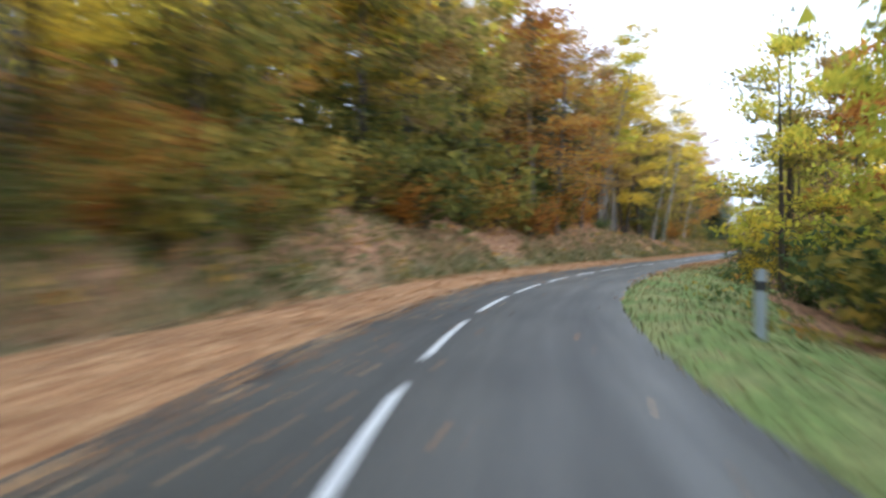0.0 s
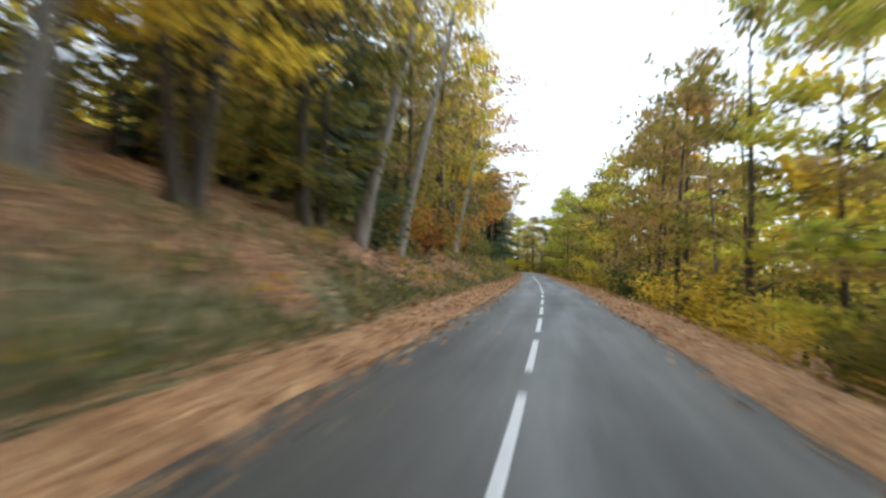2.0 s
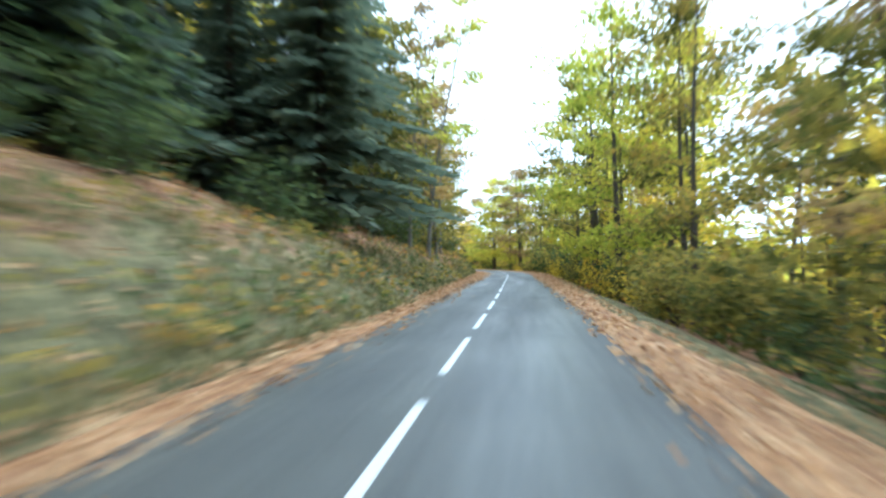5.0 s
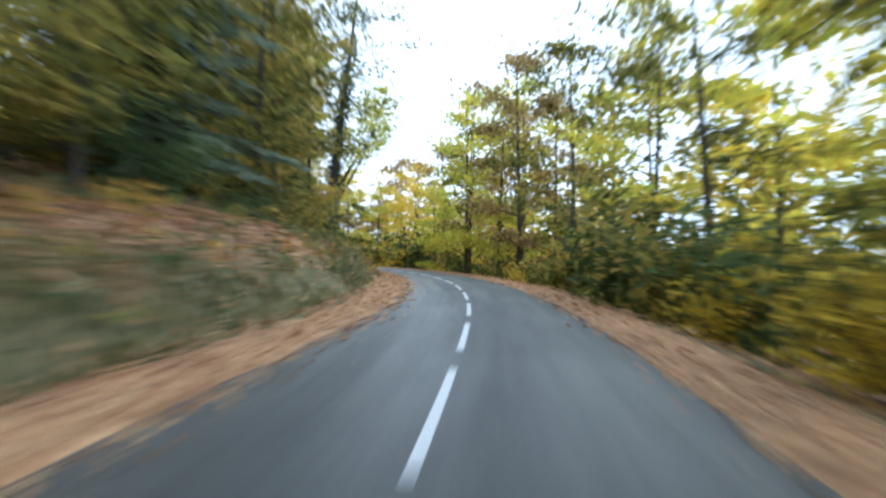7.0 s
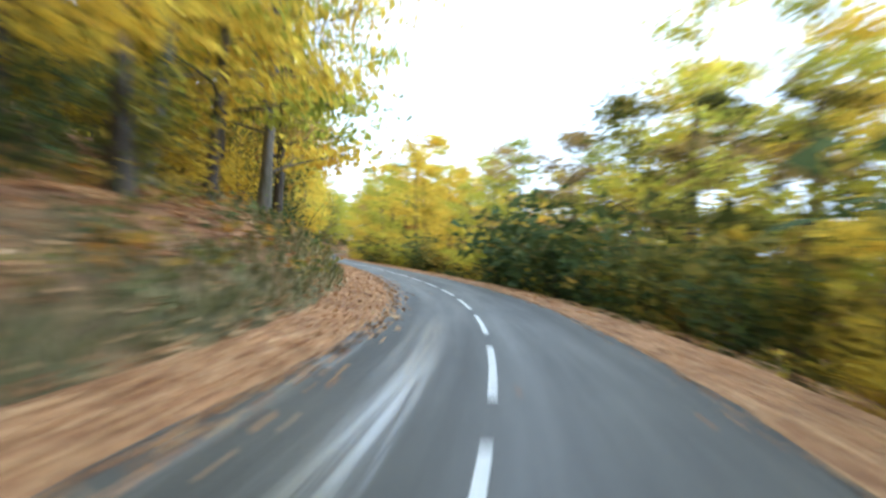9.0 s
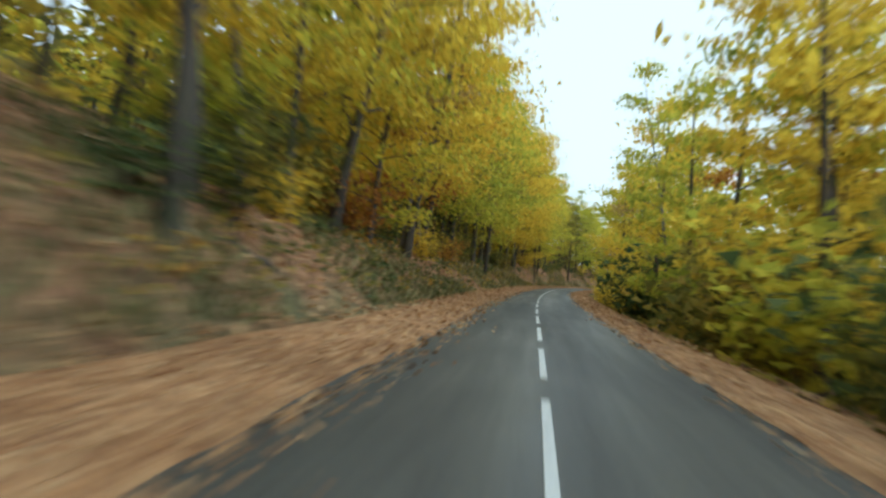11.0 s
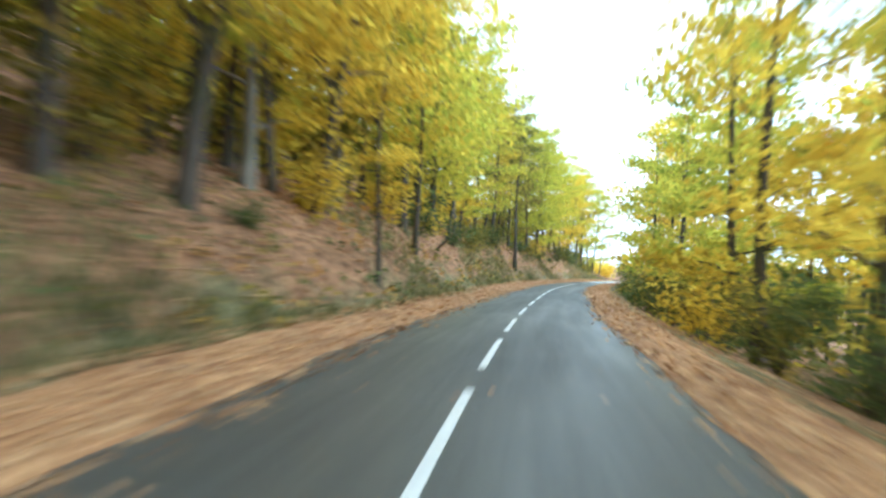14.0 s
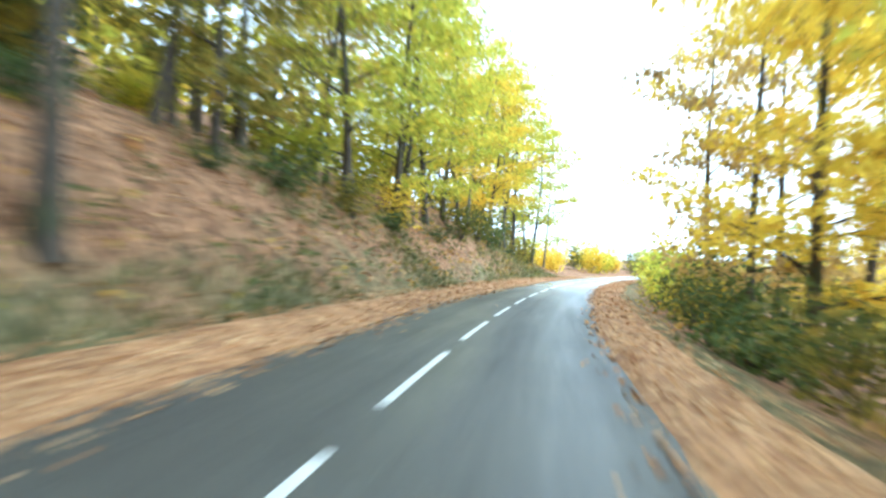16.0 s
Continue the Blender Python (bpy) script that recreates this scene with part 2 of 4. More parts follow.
def bark_material(name, dark, light, scale=9.0, moss=None):
    m, n, l, b = material(name)
    tex = n.new("ShaderNodeTexCoord")
    mp = n.new("ShaderNodeMapping")
    mp.inputs["Scale"].default_value = (1, 1, 0.22)
    l.new(tex.outputs["Object"], mp.inputs["Vector"])
    a = node(n, "ShaderNodeTexNoise", Scale=scale, Detail=7.0, Roughness=0.7)
    l.new(mp.outputs[0], a.inputs["Vector"])
    big = node(n, "ShaderNodeTexNoise", Scale=1.3, Detail=3.0)
    l.new(tex.outputs["Object"], big.inputs["Vector"])
    c = ramp(n, l, a.outputs["Fac"], [(0.35, dark), (0.65, light)])
    col = c.outputs[0]
    if moss:
        r = ramp(n, l, big.outputs["Fac"], [(0.5, (0, 0, 0)), (0.68, (1, 1, 1))])
        col = mix(n, l, r.outputs[0], col, moss)
    l.new(col, b.inputs["Base Color"])
    b.inputs["Roughness"].default_value = 0.92
    bump = node(n, "ShaderNodeBump", Strength=0.7, Distance=0.03)
    l.new(a.outputs["Fac"], bump.inputs["Height"])
    l.new(bump.outputs[0], b.inputs["Normal"])
    return m


ASPHALT = asphalt_material()
PAINT = paint_material()
WOODLAND = hillside_material()
LITTER = litter_material()
LAWN = ground_material("mown_grass", [(0.3, (0.12, 0.18, 0.05)), (0.7, (0.25, 0.32, 0.10))], 4.0, (0.27, 0.28, 0.11), 0.8, 0.04)
GOLD = leaf_material("gold_leaves", [(0.08, (0.34, 0.235, 0.03)), (0.4, (0.74, 0.54, 0.055)), (0.7, (0.88, 0.69, 0.08)), (0.95, (0.74, 0.46, 0.05))], 0.68)
LIME = leaf_material("yellow_green_leaves", [(0.08, (0.21, 0.25, 0.035)), (0.4, (0.47, 0.48, 0.06)), (0.7, (0.70, 0.61, 0.075)), (0.95, (0.86, 0.65, 0.07))], 0.68)
RUST = leaf_material("rust_leaves", [(0.08, (0.17, 0.075, 0.025)), (0.4, (0.44, 0.19, 0.04)), (0.68, (0.62, 0.33, 0.06)), (0.95, (0.58, 0.43, 0.10))], 0.5)
OLIVE = leaf_material("olive_leaves", [(0.08, (0.04, 0.052, 0.016)), (0.4, (0.16, 0.165, 0.04)), (0.68, (0.36, 0.30, 0.06)), (0.95, (0.54, 0.36, 0.07))], 0.5)
GREEN = leaf_material("green_leaves", [(0.1, (0.045, 0.07, 0.028)), (0.5, (0.095, 0.135, 0.045)), (0.9, (0.19, 0.22, 0.07))], 0.35)
IVY = leaf_material("ivy_leaves", [(0.1, (0.022, 0.035, 0.014)), (0.5, (0.05, 0.07, 0.025)), (0.9, (0.10, 0.115, 0.045))], 0.25, 0.5)
TAN = leaf_material("fawn_leaves", [(0.08, (0.15, 0.105, 0.045)), (0.4, (0.36, 0.25, 0.10)), (0.7, (0.54, 0.38, 0.13)), (0.95, (0.66, 0.44, 0.11))], 0.55)
NEEDLES = leaf_material("spruce_needles", [(0.1, (0.065, 0.092, 0.064)), (0.5, (0.125, 0.16, 0.105)), (0.9, (0.21, 0.24, 0.15))], 0.4)
FALLEN = leaf_material("fallen_leaves", [(0.05, (0.25, 0.117, 0.055)), (0.35, (0.45, 0.24, 0.11)), (0.65, (0.60, 0.357, 0.17)), (0.95, (0.72, 0.51, 0.28))], 0.15, 0.75, 0.02)
GRASS = leaf_material("grass_blades", [(0.1, (0.11, 0.12, 0.052)), (0.5, (0.24, 0.23, 0.095)), (0.9, (0.44, 0.36, 0.19))], 0.3, 0.75, 0.05)
POST = bark_material("weathered_post_paint", (0.40, 0.45, 0.50), (0.55, 0.60, 0.65), 5.0)
POST_BAND = bark_material("dark_band", (0.04, 0.04, 0.045), (0.08, 0.08, 0.085), 5.0)
BARK_GREY = bark_material("grey_bark", (0.09, 0.08, 0.065), (0.24, 0.22, 0.185), moss=(0.10, 0.11, 0.05))
BARK_DARK = bark_material("dark_bark", (0.035, 0.028, 0.022), (0.11, 0.09, 0.07), moss=(0.06, 0.065, 0.03))
BARK_PALE = bark_material("pale_bark", (0.20, 0.18, 0.15), (0.44, 0.41, 0.36), 6.0)

# ---------------------------------------------------------------- the road's line
STEP_OF_BENDS, FIRST = 6.0, -12.0
# bend of the centre line, per kilometre, every six metres; positive turns left
BENDS = [-19.12, -18.98, -18.84, -18.70, -18.06, -15.26, -11.01, -6.93, -3.57, -0.77, 0.97, 1.48, 1.17, 0.75, 0.86, 1.09, 1.17, 1.02, 0.61, -0.04, -0.41, -0.27, -0.03, 0.27, 0.65, 0.83, 0.48, -0.12, -0.27, 0.76, 3.18, 6.44, 9.22, 10.25, 10.99, 12.93, 15.11, 16.58, 16.87, 15.38, 12.78, 10.00, 7.29, 4.84, 2.82, 1.42, 0.75, 0.54, -0.33, -1.69, -2.02, -1.63, -1.43, -1.64, -2.14, -2.44, -2.62, -3.00, -3.43, -2.74, -1.67, -1.49, -2.25, -3.28, -3.88, -3.95, -3.91, -3.95, -4.05, -4.14, -4.22, -4.29, -4.35, -4.39, -4.43, -4.46, -4.48, -4.49, -4.51, -4.52]
START, END, FINE = -60.0, 520.0, 0.5
_along = np.arange(START, END, FINE)
_bend = np.interp(_along, FIRST + STEP_OF_BENDS * np.arange(len(BENDS)), np.array(BENDS) / 1000)
_turn = np.concatenate([[0], np.cumsum((_bend[1:] + _bend[:-1]) / 2 * FINE)])
_mid = (_turn[1:] + _turn[:-1]) / 2
_zero = int(round((FIRST - START) / FINE))
_turn0 = _turn - _turn[_zero]
_mid0 = _mid - _turn[_zero]
_x = np.concatenate([[0], np.cumsum(np.cos(_mid0) * FINE)])
_y = np.concatenate([[0], np.cumsum(np.sin(_mid0) * FINE)])
_x, _y = _x - _x[_zero], _y - _y[_zero]


def line(s):
    """Place and heading of the centre line, s metres along."""
    return np.interp(s, _along, _x), np.interp(s, _along, _y), np.interp(s, _along, _turn0)


def smooth(a, b, v):
    f = min(1.0, max(0.0, (v - a) / (b - a)))
    return f * f * (3 - 2 * f)


# height of the land across the road: metres left of the centre line, metres up
LOW_BANK = ((0, 0), (2.2, 0.0), (3.4, 0.12), (4.2, 0.75), (5.2, 1.55), (7.5, 2.6), (12, 4.0), (20, 7.0), (34, 12.0), (52, 17.0))
CUT_BANK = ((0, 0), (2.2, 0.0), (2.9, 0.12), (3.6, 0.95), (4.5, 1.6), (6.5, 2.0), (12, 3.3), (20, 6.5), (34, 12.0), (52, 17.0))
HIGH_BANK = ((0, 0), (2.2, 0.0), (3.5, 0.15), (4.3, 1.0), (5.2, 1.8), (7.0, 2.8), (12, 4.1), (20, 7.0), (34, 12.0), (52, 16.5))
RIGHT_FALL = ((0, 0), (2.2, 0.0), (3.6, -0.1), (5.0, -0.7), (8.0, -1.9), (14, -3.4), (24, -5.5), (44, -9.0))


# outer edge of the leaf drifts: metres along, metres from the centre line
LEFT_DRIFT = ((-60, 3.6), (5, 3.3), (20, 2.95), (35, 3.05), (45, 2.6), (64, 3.05), (80, 2.95), (92, 2.5), (108, 2.2), (122, 2.06), (132, 2.0), (145, 2.3), (165, 2.6),
              (187, 2.8), (200, 2.55), (225, 2.9), (262, 3.5), (290, 3.05), (312, 3.0), (330, 3.05), (346, 2.75), (358, 3.0), (375, 3.2), (390, 3.1), (520, 3.2))
RIGHT_DRIFT = ((37, 2.4), (52, 3.2), (66, 3.5), (100, 3.2), (118, 2.85), (130, 2.8), (160, 3.2), (195, 3.45), (270, 3.3), (376, 3.15), (520, 3.2))


def across(profile, v):
    return float(np.interp(v, [p[0] for p in profile], [p[1] for p in profile]))


def height(s, off):
    """The land's height at s metres along and off metres to the left."""
    if off < 0:
        z = across(RIGHT_FALL, -off) * (0.45 + 0.55 * smooth(20, 50, s))
        rough = min(1.0, max(0.0, (-off - 3.2) / 3))
    else:
        cut = smooth(150, 172, s) * (1 - smooth(222, 246, s))
        high = smooth(222, 246, s)
        low = 1 - cut - high
        nearer = max(0.0, 3.0 - across(LEFT_DRIFT, s)) * smooth(1.9, 2.6, off)
        z = low * across(LOW_BANK, off + nearer) + cut * across(CUT_BANK, off) + high * across(HIGH_BANK, off) * (1.1 - 0.3 * smooth(262, 280, s) + 0.5 * smooth(322, 352, s))
        dip = smooth(74, 92, s) * (1 - smooth(104, 124, s)) * smooth(7, 16, off)
        z *= (1 - 0.92 * smooth(402, 440, s)) * (1 - 0.55 * dip)
        rough = min(1.0, max(0.0, (off - 3.0) / 2))
    n = noise.noise(Vector((s * 0.09, off * 0.16, 3.1))) * 0.55 + noise.noise(Vector((s * 0.4, off * 0.5, 9.7))) * 0.2
    return z + n * rough * (0.5 + min(1.5, abs(off) * 0.06))


def spot(s, off, up=0.0):
    x, y, h = line(s)
    return Vector((x - math.sin(h) * off, y + math.cos(h) * off, height(s, off) + up))


# ---------------------------------------------------------------- mesh helpers
def mesh_of(name, verts, faces, mat, smooth_faces=False):
    me = bpy.data.meshes.new(name)
    me.from_pydata([tuple(v) for v in verts], [], faces)
    me.materials.append(mat)
    if smooth_faces:
        me.polygons.foreach_set("use_smooth", [True] * len(me.polygons))
    me.update()
    return me


def quads_mesh(name, v, mat):
    """A mesh of loose four-cornered leaves: v holds their corners, four rows each."""
    v = np.asarray(v, dtype=np.float32).reshape(-1, 3)
    k = len(v) // 4
    me = bpy.data.meshes.new(name)
    me.vertices.add(len(v))
    me.vertices.foreach_set("co", v.ravel())
    me.loops.add(len(v))
    me.loops.foreach_set("vertex_index", np.arange(len(v), dtype=np.int32))
    me.polygons.add(k)
    me.polygons.foreach_set("loop_start", np.arange(0, len(v), 4, dtype=np.int32))
    me.materials.append(mat)
    me.update(calc_edges=True)
    me.validate()
    return me


def tris_mesh(name, v, mat):
    """A mesh of loose three-cornered leaves, three rows each."""
    v = np.asarray(v, dtype=np.float32).reshape(-1, 3)
    me = bpy.data.meshes.new(name)
    me.vertices.add(len(v))
    me.vertices.foreach_set("co", v.ravel())
    me.loops.add(len(v))
    me.loops.foreach_set("vertex_index", np.arange(len(v), dtype=np.int32))
    me.polygons.add(len(v) // 3)
    me.polygons.foreach_set("loop_start", np.arange(0, len(v), 3, dtype=np.int32))
    me.materials.append(mat)
    me.update(calc_edges=True)
    me.validate()
    return me


def leaf_tris(rng, centres, length, width, flat=0.5):
    """Corners of one pointed leaf at each centre."""
    q = leaf_quads(rng, centres, length, width, flat).reshape(-1, 4, 3)
    wide = q[:, 3] - q[:, 1]
    return np.stack([q[:, 0], q[:, 1] - wide * 0.1 + (q[:, 2] - q[:, 0]) * 0.32, q[:, 3] + wide * 0.1 + (q[:, 2] - q[:, 0]) * 0.1], 1).reshape(-1, 3)


def part(name, mesh, parent, label=""):
    ob = new(name, mesh)
    ob.parent = parent
    return tagged(ob, label)


def leaf_quads(rng, centres, length, width, flat=0.5):
    """Corners of one kite-shaped leaf at each centre, lying more or less level."""
    k = len(centres)
    a = rng.uniform(0, 2 * np.pi, k)
    tilt = rng.normal(0, flat, k)
    d = np.stack([np.cos(a) * np.cos(tilt), np.sin(a) * np.cos(tilt), np.sin(tilt)], 1)
    side = np.stack([-np.sin(a), np.cos(a), rng.normal(0, flat, k)], 1)
    side /= np.linalg.norm(side, axis=1)[:, None]
    size = rng.uniform(0.65, 1.35, k)[:, None]
    ln, wd = length * size, width * size
    c = np.asarray(centres)
    q = np.stack([c - d * ln * 0.5, c + side * wd * 0.5 + d * ln * 0.06, c + d * ln * 0.5, c - side * wd * 0.5 + d * ln * 0.06], 1)
    return q.reshape(-1, 3)


def tube(verts, faces, path, radii, sides=7, ring=None):
    """Adds a bent, tapering tube; ring: corners already there that it grows from."""
    base = len(verts)
    start = 0 if ring is None else 1
    for i, (p, r) in enumerate(zip(path, radii)):
        if i < start:
            continue
        a, b = path[max(0, i - 1)], path[min(len(path) - 1, i + 1)]
        d = (Vector(b) - Vector(a)).normalized()
        u = d.orthogonal().normalized() if abs(d.z) < 0.9 else Vector((1, 0, 0)).cross(d).normalized()
        w = d.cross(u)
        for j in range(sides):
            t = 2 * math.pi * j / sides
            verts.append(Vector(p) + (u * math.cos(t) + w * math.sin(t)) * r)
    rings = [] if ring is None else [ring]
    rings += [[base + i * sides + j for j in range(sides)] for i in range(len(path) - start)]
    for a, b in zip(rings, rings[1:]):
        for j in range(sides):
            k = (j + 1) % sides
            faces.append((a[j], a[k], b[k], b[j]))
    faces.append(tuple(rings[-1]))
    return rings[-1]


def limbs_and_clumps(rng, tall, girth, low, spread, lean, limbs):
    """The woody skeleton of a broad-leaved tree, and where its leaves sit."""
    verts, faces, clumps = [], [], []
    bend = rng.uniform(-0.35, 0.35, 2)
    az0 = rng.uniform(0, 6.28)
    pts = []
    for i in range(10):
        f = i / 9
        pts.append(Vector((lean * tall * f + bend[0] * math.sin(f * 5 + az0), bend[1] * math.sin(f * 4 + 1), tall * 0.94 * f - 0.4 * (i == 0))))
    rad = [girth * (1.5 if i == 0 else 1.08 - 0.98 * (i / 9) ** 0.9) for i in range(10)]
    tube(verts, faces, pts, rad, 8)
    for i in range(limbs):
        f = low + (0.97 - low) * (i + rng.uniform(0, 0.8)) / limbs
        k = min(8, int(f * 9))
        p0 = pts[k].lerp(pts[k + 1], f * 9 - k)
        az = az0 + i * 2.4 + rng.uniform(-0.4, 0.4)
        shape = math.sin(min(1, (f - low) / (1 - low) * 0.82 + 0.22) * math.pi) ** 0.7
        ln = spread * max(0.3, shape) * rng.uniform(0.75, 1.2)
        rise = rng.uniform(0.1, 0.6) + 0.5 * f
        d = Vector((math.cos(az), math.sin(az), rise)).normalized()
        path = [p0]
        for j in range(1, 5):
            path.append(path[-1] + d * (ln / 4) + Vector((rng.uniform(-0.1, 0.1), rng.uniform(-0.1, 0.1), -0.05 * j)) * (ln / 3))
        r0 = max(0.025, girth * 0.42 * (1.05 - f))
        tube(verts, faces, path, [r0, r0 * 0.75, r0 * 0.5, r0 * 0.3, 0.008], 4)
        clumps += [path[2], path[3], path[4]]
        for j in (1, 2, 3):
            az2 = az + (1 if j % 2 else -1) * rng.uniform(0.6, 1.1)
            e = path[j] + Vector((math.cos(az2), math.sin(az2), rng.uniform(-0.15, 0.45))) * ln * rng.uniform(0.3, 0.5)
            tube(verts, faces, [path[j], path[j].lerp(e, 0.5) + Vector((0, 0, 0.06)), e], [r0 * 0.35, r0 * 0.22, 0.006], 3)
            clumps += [e, path[j].lerp(e, 0.6)]
    clumps.append(pts[-1])
    return verts, faces, np.array([tuple(c) for c in clumps])


def broadleaf(name, label, seed, tall, girth, low, spread, bark, leaves, count, size, lean=0.0, limbs=11, group="", puff=0.62, ivy=0):
    rng = np.random.default_rng(seed)
    root = tagged(new(name), label, "tree", group)
    v, f, clumps = limbs_and_clumps(rng, tall, girth, low, spread, lean, limbs)
    part("trunk", mesh_of("trunk", v, f, bark, True), root)
    if ivy:
        rings = np.array([tuple(q) for q in v[:80]]).reshape(10, 8, 3).mean(1)
        up = rng.uniform(0.2, 6.5, ivy)
        k = up.astype(int)
        mid = rings[k] + (rings[k + 1] - rings[k]) * (up - k)[:, None]
        az = rng.uniform(0, 6.283, ivy)
        out = girth * 0.9 + np.abs(rng.normal(0, 0.13, ivy)) * (1.3 - up / 9)
        part("ivy", tris_mesh("ivy", leaf_tris(rng, mid + np.stack([np.cos(az) * out, np.sin(az) * out, rng.normal(0, 0.1, ivy)], 1), 0.15, 0.13, 0.9), IVY), root, "dark green ivy climbing the trunk")
    pick = rng.integers(0, len(clumps), count)
    gap = rng.uniform(0.45, 1.25, len(clumps))[pick][:, None]
    at = clumps[pick] + np.clip(rng.normal(0, 1, (count, 3)), -1.6, 1.6) * np.array((puff, puff, puff * 0.38)) * gap * spread / 3.2
    part("crown", tris_mesh("crown", leaf_tris(rng, at, size, size * 0.75, 0.8), leaves), root)
    return root


def spruce(name, label, seed, tall, girth, wide, whorls, group=""):
    """A conifer: whorls of drooping boughs, each with rows of side sprays."""
    rng = np.random.default_rng(seed)
    root = tagged(new(name), label, "tree", group)
    v, f = [], []
    tube(v, f, [Vector((0, 0, tall * i / 7 - 0.4 * (i == 0))) for i in range(8)], [girth * (1.2 - 1.17 * i / 7) for i in range(8)], 8)
    quads = []
    for i in range(whorls):
        z0 = tall * (0.10 + 0.89 * (i / (whorls - 1)) ** 0.92)
        reach = wide * (1 - (z0 / tall)) ** 0.68 * rng.uniform(0.8, 1.15) + 0.12
        for j in range(8):
            z = min(tall * 0.99, z0 + rng.uniform(-0.28, 0.28) * min(1.0, reach))
            az = i * 0.9 + j * math.pi / 4 + rng.uniform(-0.25, 0.25)
            ln = reach * rng.uniform(0.5, 1.2)
            out_dir = np.array((math.cos(az), math.sin(az), 0.0))
            side = np.array((-math.sin(az), math.cos(az), 0.0))
            drop = rng.uniform(0.18, 0.42)
            if j % 2 == 0 and ln > 0.6:
                tube(v, f, [Vector((0, 0, z)), Vector(tuple(out_dir * ln * 0.5)) + Vector((0, 0, z - drop * ln * 0.35)), Vector(tuple(out_dir * ln)) + Vector((0, 0, z - drop * ln * 0.8))], [0.035, 0.02, 0.005], 4)
            sprays = max(4, int(ln / 0.24))
            for k in range(sprays):
                t = (k + 0.5) / sprays
                c = out_dir * ln * t + np.array((0, 0, z - drop * ln * (0.25 * t + 0.6 * t * t)))
                wd = (0.2 + 0.34 * ln * (1 - t) * 0.6) * rng.uniform(0.7, 1.25)
                for sgn in (-1, 1):
                    tip = c + side * sgn * wd + out_dir * wd * 0.45 + np.array((0, 0, -wd * rng.uniform(0.25, 0.75)))
                    fat = out_dir * (0.09 + 0.05 * ln) * rng.uniform(0.7, 1.2)
                    mid = (c + tip) / 2 + np.array((0, 0, 0.03))
                    quads += [c, mid + fat, tip, mid - fat]
    part("trunk", mesh_of("trunk", v, f, BARK_DARK, True), root)
    part("crown", quads_mesh("crown", np.array(quads), NEEDLES), root)
    return root


def shrub(name, label, seed, tall, wide, leaves, count, size, group=""):
    """A bush of thin stems with leaves along them."""
    rng = np.random.default_rng(seed)
    root = tagged(new(name), label, "shrub", group)
    v, f, c = [], [], []
    stump = tube(v, f, [Vector((0, 0, -0.3)), Vector((0, 0, -0.1)), Vector((0, 0, 0.05))], [0.06, 0.045, 0.03], 4)
    for i in range(9):
        az = i * 2.4 + rng.uniform(-0.4, 0.4)
        r = wide * rng.uniform(0.35, 1.0)
        h = tall * rng.uniform(0.55, 1.0)
        p = [Vector((0.06 * math.cos(az), 0.06 * math.sin(az), -0.15)), Vector((r * 0.4 * math.cos(az), r * 0.4 * math.sin(az), h * 0.5)), Vector((r * math.cos(az), r * math.sin(az), h))]
        tube(v, f, p, [0.022, 0.013, 0.004], 4, stump)
        c += [p[1].lerp(p[2], t) for t in (0.0, 0.35, 0.7, 1.0)] + [p[0].lerp(p[1], 0.6)]
    c = np.array([tuple(q) for q in c])
    at = c[rng.integers(0, len(c), count)] + np.clip(rng.normal(0, 1, (count, 3)), -1.8, 1.8) * np.array((0.28, 0.28, 0.17)) * wide
    at[:, 2] = np.maximum(at[:, 2], 0.03)
    part("stem", mesh_of("stem", v, f, BARK_DARK, True), root)
    part("foliage", tris_mesh("foliage", leaf_tris(rng, at, size, size * 0.7, 0.6), leaves), root)
    return root


# ---------------------------------------------------------------- ground: one sheet to the horizon
OFFS = (-42, -34, -26, -20, -15, -11, -8.5, -6.5, -5.2, -4.2, -3.4, -2.6, -1.6, 0, 1.6, 2.5, 2.9, 3.3, 3.6, 3.9, 4.2, 4.6, 5.0, 5.5, 6.2, 7.2, 8.5, 10.5, 13, 17, 22, 29, 38, 50)


def lay_along(me, uvs):
    """Metres along and across the road, for the materials."""
    layer = me.uv_layers.new(name="along")
    idx = np.empty(len(me.loops), dtype=np.int32)
    me.loops.foreach_get("vertex_index", idx)
    layer.data.foreach_set("uv", np.array(uvs, dtype=np.float32)[idx].ravel())


